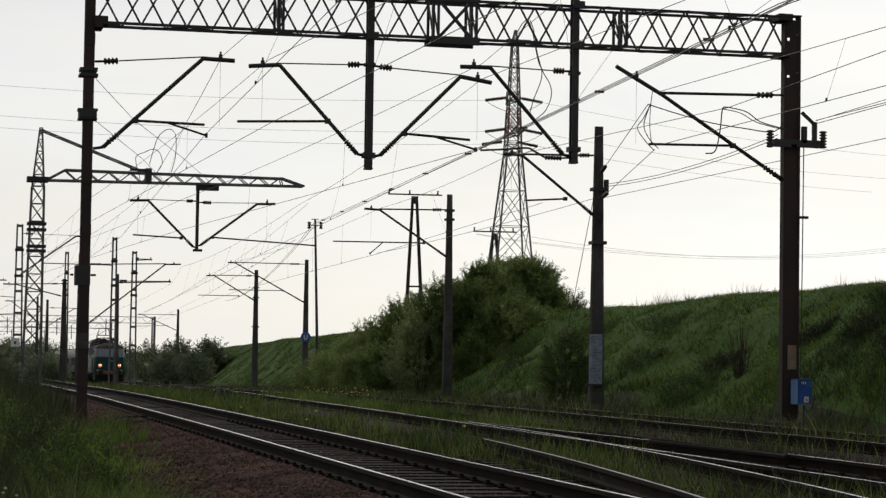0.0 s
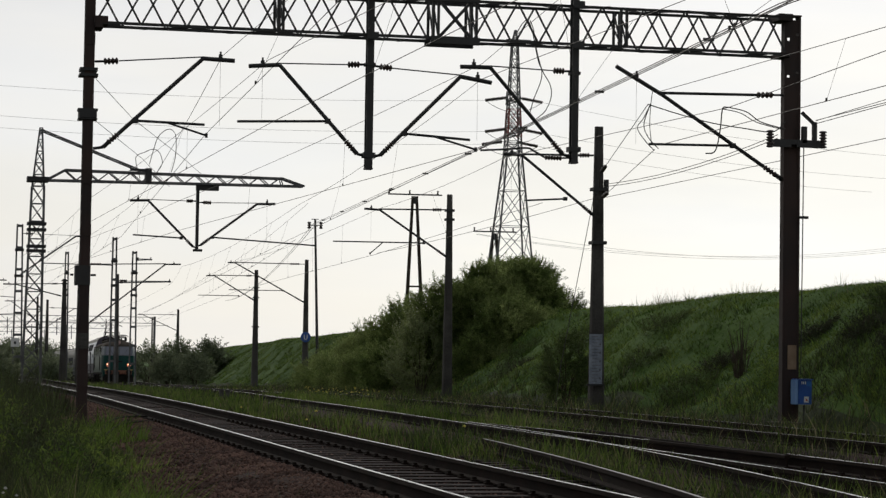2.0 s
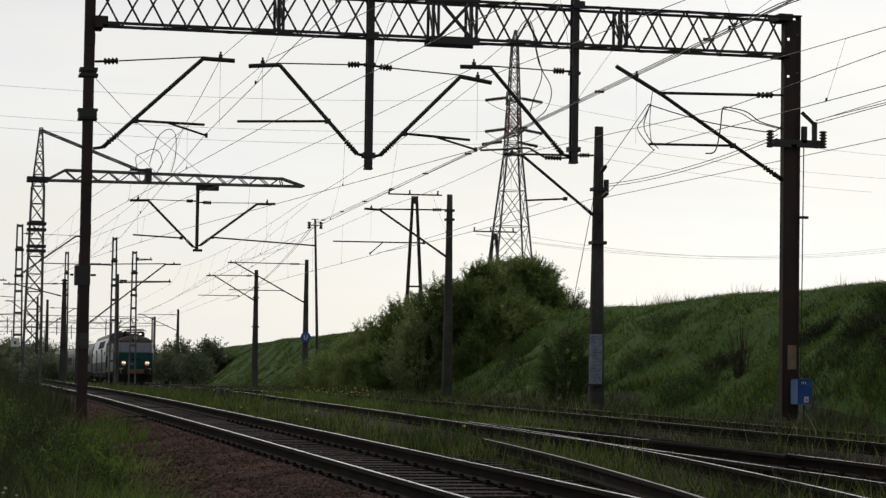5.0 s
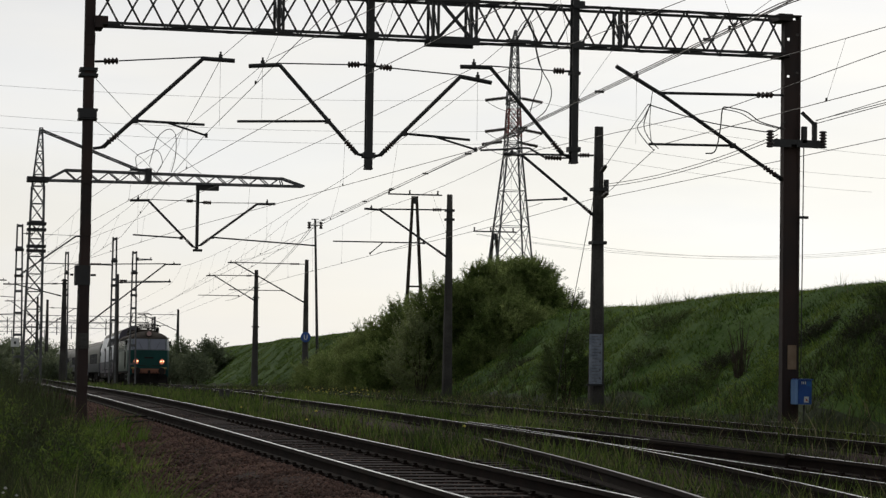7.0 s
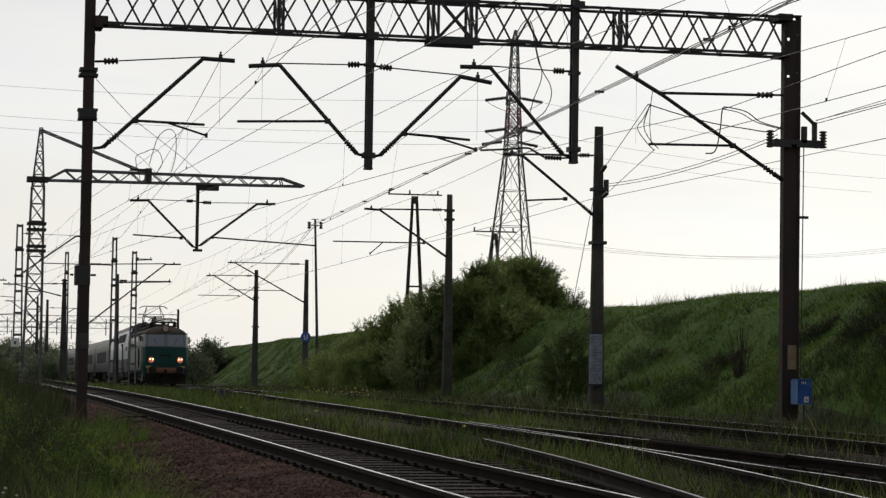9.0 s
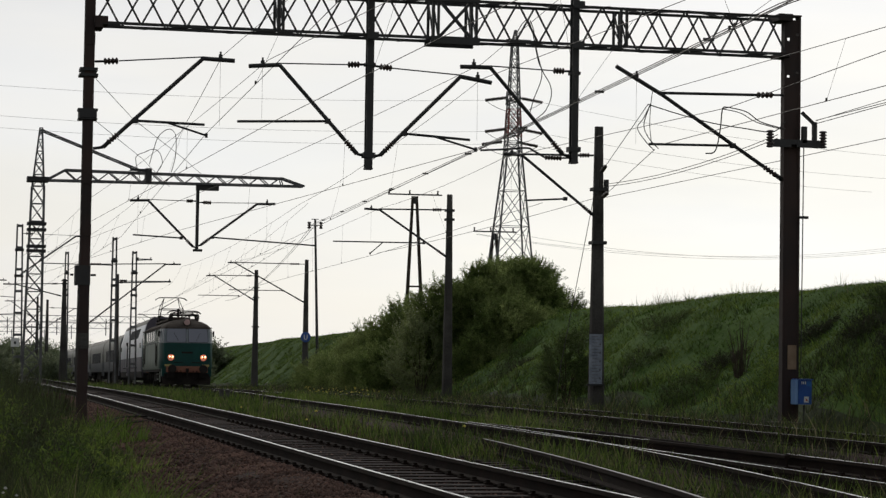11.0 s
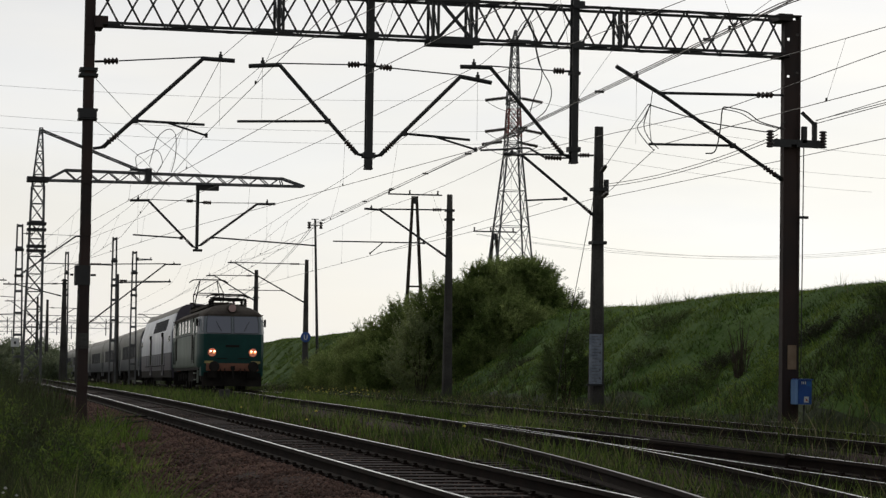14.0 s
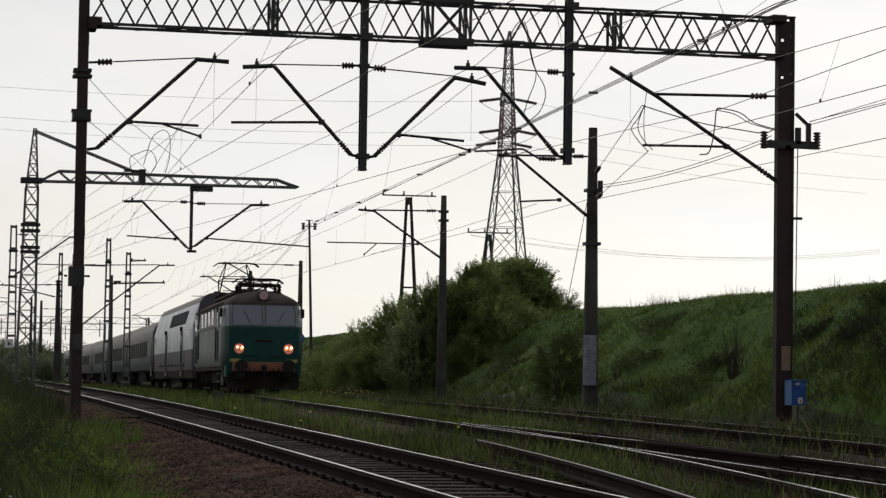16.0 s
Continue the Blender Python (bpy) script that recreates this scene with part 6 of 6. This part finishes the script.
        part("side_mirror", Shape().box((sg * 1.55, 0.9, 3.05), (0.09, 0.14, 0.34), cut=0.02).bar((sg * 1.40, 0.95, 3.1), (sg * 1.55, 0.9, 3.1), 0.04), UNDER, lo)
        part("marker_step", Shape().box((sg * 1.06, -0.03, 1.25), (0.40, 0.06, 0.11), cut=0.02), YELLOW, lo, "dull yellow handrail panel")
        part("handrail", Shape().tube([(sg * 0.25, -0.07, 1.42), (sg * 0.75, -0.07, 1.42)], 0.018, 5), UNDER, lo)
    part("number_bar", Shape().box((0, -0.02, 1.98), (0.62, 0.012, 0.10)), UNDER, lo, "dark raised number plate without readable digits")
    hl = part("roof_headlamp", Shape().tube([(0, 1.0, 3.72), (0, 0.42, 3.70), (0, 0.36, 3.70)], [0.24, 0.22, 0.19], 20), ROOF, lo)
    part("lens", Shape().tube([(0, 0.358, 3.70), (0, 0.345, 3.70)], [0.175, 0.165], 18), LAMP_GLASS, hl, "unlit pinkish lamp glass")
    part("gutter", Shape().box((-1.47, L / 2, 3.42), (0.05, L - 2.4, 0.05)), ROOF, lo)
    part("gutter", Shape().box((1.47, L / 2, 3.42), (0.05, L - 2.4, 0.05)), ROOF, lo)
    # side: doors, windows, grilles, rails
    for sg in (-1, 1):
        for y, back in ((3.1, 1), (L - 3.1, -1)):
            d = part("cab_door", Shape().box((sg * 1.49, y, 2.1), (0.05, 0.72, 2.0), cut=0.01), SAGE, lo)
            part("door_window", Shape().box((sg * 1.52, y, 2.85), (0.012, 0.46, 0.5)), PANE, d)
            for dy in (-0.45, 0.45):
                part("grab_rail", Shape().tube([(sg * 1.54, y + dy, 1.2), (sg * 1.54, y + dy, 2.4)], 0.02, 5), UNDER, lo)
            # flat dark plates: the shade of the recesses is put into their colour
            part("recess_shade", Shape().box((sg * 1.495, y + back * 1.0, 1.95), (0.05, 0.50, 1.15), cut=0.02), UNDER, lo, "dark plate standing in for a shaded door recess")
            part("recess_shade", Shape().box((sg * 1.478, y + back * 0.75, 3.0), (0.05, 0.34, 0.62), cut=0.02), UNDER, lo, "dark plate standing in for a shaded recess beside the cab")
        for y in (1.75, L - 1.75):
            part("cab_window", Shape().box((sg * 1.475, y, 2.93), (0.03, 0.62, 0.62), cut=0.01), PANE, lo)
        for i in range(4):
            y = 6.2 + i * 2.0
            wv = part("side_window", Shape().box((sg * 1.475, y, 2.97), (0.03, 1.05, 0.60), cut=0.01), PANE, lo)
            for z in (2.65, 3.29):
                part("window_rim", Shape().box((sg * 1.478, y, z), (0.04, 1.15, 0.05)), RIM, wv)
        part("side_seam", Shape().box((sg * 1.492, L / 2, 2.55), (0.02, L - 4.0, 0.05)), RIM, lo)
        part("steps", Shape().box((sg * 1.38, 3.1, 0.75), (0.20, 0.55, 0.05)).box((sg * 1.36, 3.1, 0.45), (0.20, 0.5, 0.05)).box((sg * 1.3, 3.1, 0.65), (0.05, 0.5, 0.7)), SAGE, lo)
        part("skirt", Shape().box((sg * 1.40, L / 2, 0.98), (0.08, L - 2.2, 0.20)), UNDER, lo)
    # front underframe
    for y, sgn in ((0.0, -1), (L, 1)):
        part("buffer_beam", Shape().box((0, y - sgn * 0.02, 1.03), (2.35, 0.26, 0.34), cut=0.05), BEAM_RED, lo, "faded orange-red buffer beam")
        buffers(lo, y + sgn * 0.10, sgn)
        part("coupling", Shape().box((0, y + sgn * 0.25, 0.98), (0.16, 0.4, 0.2)).tube([(0.0, y + sgn * 0.4, 0.95), (0.0, y + sgn * 0.42, 0.5)], 0.05, 8), UNDER, lo)
        part("plough", Shape().box((0, y - sgn * 0.15, 0.50), (2.7, 0.14, 0.66), cut=0.04).box((-0.9, y, 0.7), (0.4, 0.3, 0.3)).box((0.9, y, 0.7), (0.4, 0.3, 0.3)), UNDER, lo)
        for dx in (-0.55, -0.35, 0.35, 0.55):
            part("hose", Shape().tube([(dx, y + sgn * 0.14, 0.95), (dx, y + sgn * 0.30, 0.75), (dx * 0.9, y + sgn * 0.22, 0.5)], 0.03, 6), UNDER, lo)
    bogie(lo, 4.0, 3)
    bogie(lo, L - 4.0, 3)
    part("underframe_box", Shape().box((0, L / 2, 0.72), (2.3, 3.6, 0.7), cut=0.06).box((0, L / 2, 1.05), (2.7, L - 1.0, 0.12)), UNDER, lo)
    # roof gear
    rg = Shape()
    rg.box((0, L / 2, 3.93), (1.7, L - 7.4, 0.12), cut=0.05)
    for y in (5.6, 7.6, 9.6, 11.4):
        rg.box((0.0, y, 4.03), (1.1, 0.9, 0.18), cut=0.08)
    part("roof_hatches", rg, ROOF, lo)
    part("roof_busbar", Shape().tube([(0.45, 3.0, 4.22), (0.45, 13.0, 4.22)], 0.025, 6), UNDER, lo)
    for y in (4.6, 7.9, 11.2):
        part("roof_insulator", Shape().insulator((0.45, y, 3.93), (0.45, y, 4.2), 0.08, 3), CERAMIC, lo)
    pantograph(lo, 2.9, 4.42)
    pantograph(lo, L - 5.0, 5.55)
    return lo


def coach(label, top, lower, upper, roof_mat, H, L=26.6, upper_row=True, pane=None, run=(3.6, 22.4, 10), doors=(3.3, 23.3)):
    """A passenger coach, one end at its origin, its body along +y; a double-decker has a second row of windows in its leaning upper side."""
    c = thing("coach", (0, 0, 0), label, "railway coach", "coaches of the train")
    if upper_row:
        half = [(1.32, 0.55), (1.38, 0.95), (1.40, 1.9), (1.40, 2.55), (1.39, 3.0), (1.10, H - 0.52), (0.92, H - 0.22), (0.6, H - 0.06), (0.0, H)]
    else:
        half = [(1.36, 0.95), (1.42, 1.05), (1.42, 1.9), (1.42, 2.85), (1.41, 3.2), (1.28, H - 0.52), (0.98, H - 0.22), (0.6, H - 0.06), (0.0, H)]
    ring = mirrored(half)
    nh = len(half)

    def at(y):
        d = min(y, L - y)
        k = 0.90 + 0.10 * min(1, d / 0.25)
        return [(x * k, y, z) for x, z in ring]

    def slot(j, i):
        k = i if i < nh - 1 else 2 * nh - 3 - i
        return 4 if k < 1 else 0 if k < 2 else 1 if k < 4 else 2 if k < 5 else 3
    ys = [0.15, 0.22, 0.4, 1, 4, 8, 13, 18, 22, L - 1, L - 0.4, L - 0.22, L - 0.15]
    body = part("body", loft(ys, at, slot), [lower, upper, top, roof_mat, UNDER], c, smooth=True)
    mod = body.modifiers.new("edges", "EDGE_SPLIT")
    mod.split_angle = radians(40)
    for sg in (-1, 1):
        for y in doors:
            d = part("door", Shape().box((sg * 1.40, y, 1.75), (0.06, 1.3 if upper_row else 0.8, 2.15), cut=0.01), lower, c)
            for dy in ((-0.33, 0.33) if upper_row else (0,)):
                part("door_window", Shape().box((sg * 1.432, y + dy, 1.95), (0.02, 0.42, 1.3)), PANE, d)
        n = 9
        for i in range(n):
            y = 5.4 + i * (L - 10.8) / (n - 1)
            z = 1.55 if upper_row else 2.35
            w = part("window", Shape().box((sg * 1.395 if upper_row else sg * 1.415, y, z), (0.04, 1.45, 0.62 if upper_row else 0.85), cut=0.01), pane or PANE, c)
            part("window_rim", Shape().box((sg * 1.40 if upper_row else sg * 1.42, y, z - (0.34 if upper_row else 0.46)), (0.05, 1.55, 0.05)), UNDER, w)
        if upper_row:
            lean = math.atan2(0.29, H - 0.52 - 3.0)
            for i in range(run[2]):
                y = run[0] + i * (run[1] - run[0]) / (run[2] - 1)
                part("upper_window", Shape().box((sg * 1.255, y, 3.0 + (H - 3.52) * 0.48), (0.05, 1.5, 0.66), turn=Matrix.Rotation(-sg * lean, 3, "Y")), PANE_DULL, c)
            for i in range(3):
                for e in (1.2, L - 1.2):
                    part("end_window", Shape().box((sg * 1.395, e + (i - 1) * 0.5, 2.65), (0.04, 0.28, 0.32)), PANE, c)
    for y in (0.1, L - 0.1):
        part("gangway", Shape().box((0, y, 2.1), (1.5, 0.3, 2.3), cut=0.08), UNDER, c, "black rubber gangway")
    bogie(c, 3.1, 2)
    bogie(c, L - 3.1, 2)
    buffers(c, 0.15, -1)
    part("underframe_box", Shape().box((0, L / 2, 0.66), (2.3, 7, 0.6), cut=0.06), UNDER, c)
    for i in range(7):
        y = 3 + i * 3.4
        part("roof_vent", Shape().tube([(0, y, H - 0.03), (0, y, H + 0.10), (0, y, H + 0.14)], [0.18, 0.2, 0.12], 10), ROOF, c)
    return c


LOCO = locomotive()
ROOF_GREY = surface("dusty_coach_roof", (0.095, 0.090, 0.074), (0.165, 0.155, 0.128), 0.7, scale=0.7, fine=12.0, bump=0.1)
# lower panes with their reflection put into the colour, close to the mauve
PANE_SHEEN = surface("reflection_toned_pane", (0.045, 0.045, 0.060), (0.085, 0.085, 0.105), 0.5, bump=0)
COACHES = [coach("silver-white double-deck coach with a mauve lower side behind the locomotive", SILVER, MAUVE, SILVER, ROOF_GREY, 4.55, pane=PANE_SHEEN, run=(5.5, 14.4, 6), doors=(6.2, 16.5))]
for y in (6.2, 16.5):
    for sg in (-1, 1):
        # a dark mirror above each door, and a dark strip down it
        part("door_mirror", Shape().box((sg * 1.44, y, 2.95), (0.12, 0.30, 0.22), cut=0.03), UNDER, COACHES[0])
        part("door_strip", Shape().box((sg * 1.436, y, 1.85), (0.03, 0.30, 2.0), cut=0.01), UNDER, COACHES[0], "dark upright strip down the middle of the door")
COACHES.append(coach("cream and bluish-grey single-deck coach with a pale dusty roof", COACH_CREAM, COACH_BLUISH, COACH_CREAM, ROOF_GREY, 4.08, upper_row=False, pane=PANE_DULL, doors=(1.0, 25.6)))
for _ in range(5):
    COACHES.append(copy_thing(COACHES[1], pose(0, 0, 0)))


def on_line(s):
    """A point of the middle track at y = s."""
    return Vector((x_b(s), s, z_b(s)))


def car_pose(s, length):
    a, b = on_line(s), on_line(s + length)
    d = b - a
    yaw = -math.degrees(math.atan2(d.x, d.y))
    pitch = math.degrees(math.atan2(d.z, math.hypot(d.x, d.y)))
    return Matrix.Translation(a) @ Euler((radians(pitch), 0, radians(yaw))).to_matrix().to_4x4()


def nose(t):
    """Where the locomotive's nose is at t seconds."""
    return 220.0 - 7.95 * t - 0.035 * t * t


def motions():
    times = [i * 0.5 for i in range(33)]
    walk(LOCO, [(t, car_pose(nose(t), 18.4)) for t in times])
    for i, c in enumerate(COACHES):
        walk(c, [(t, car_pose(nose(t) + 20.0 + 27.5 * i, 26.6)) for t in times])


motions()
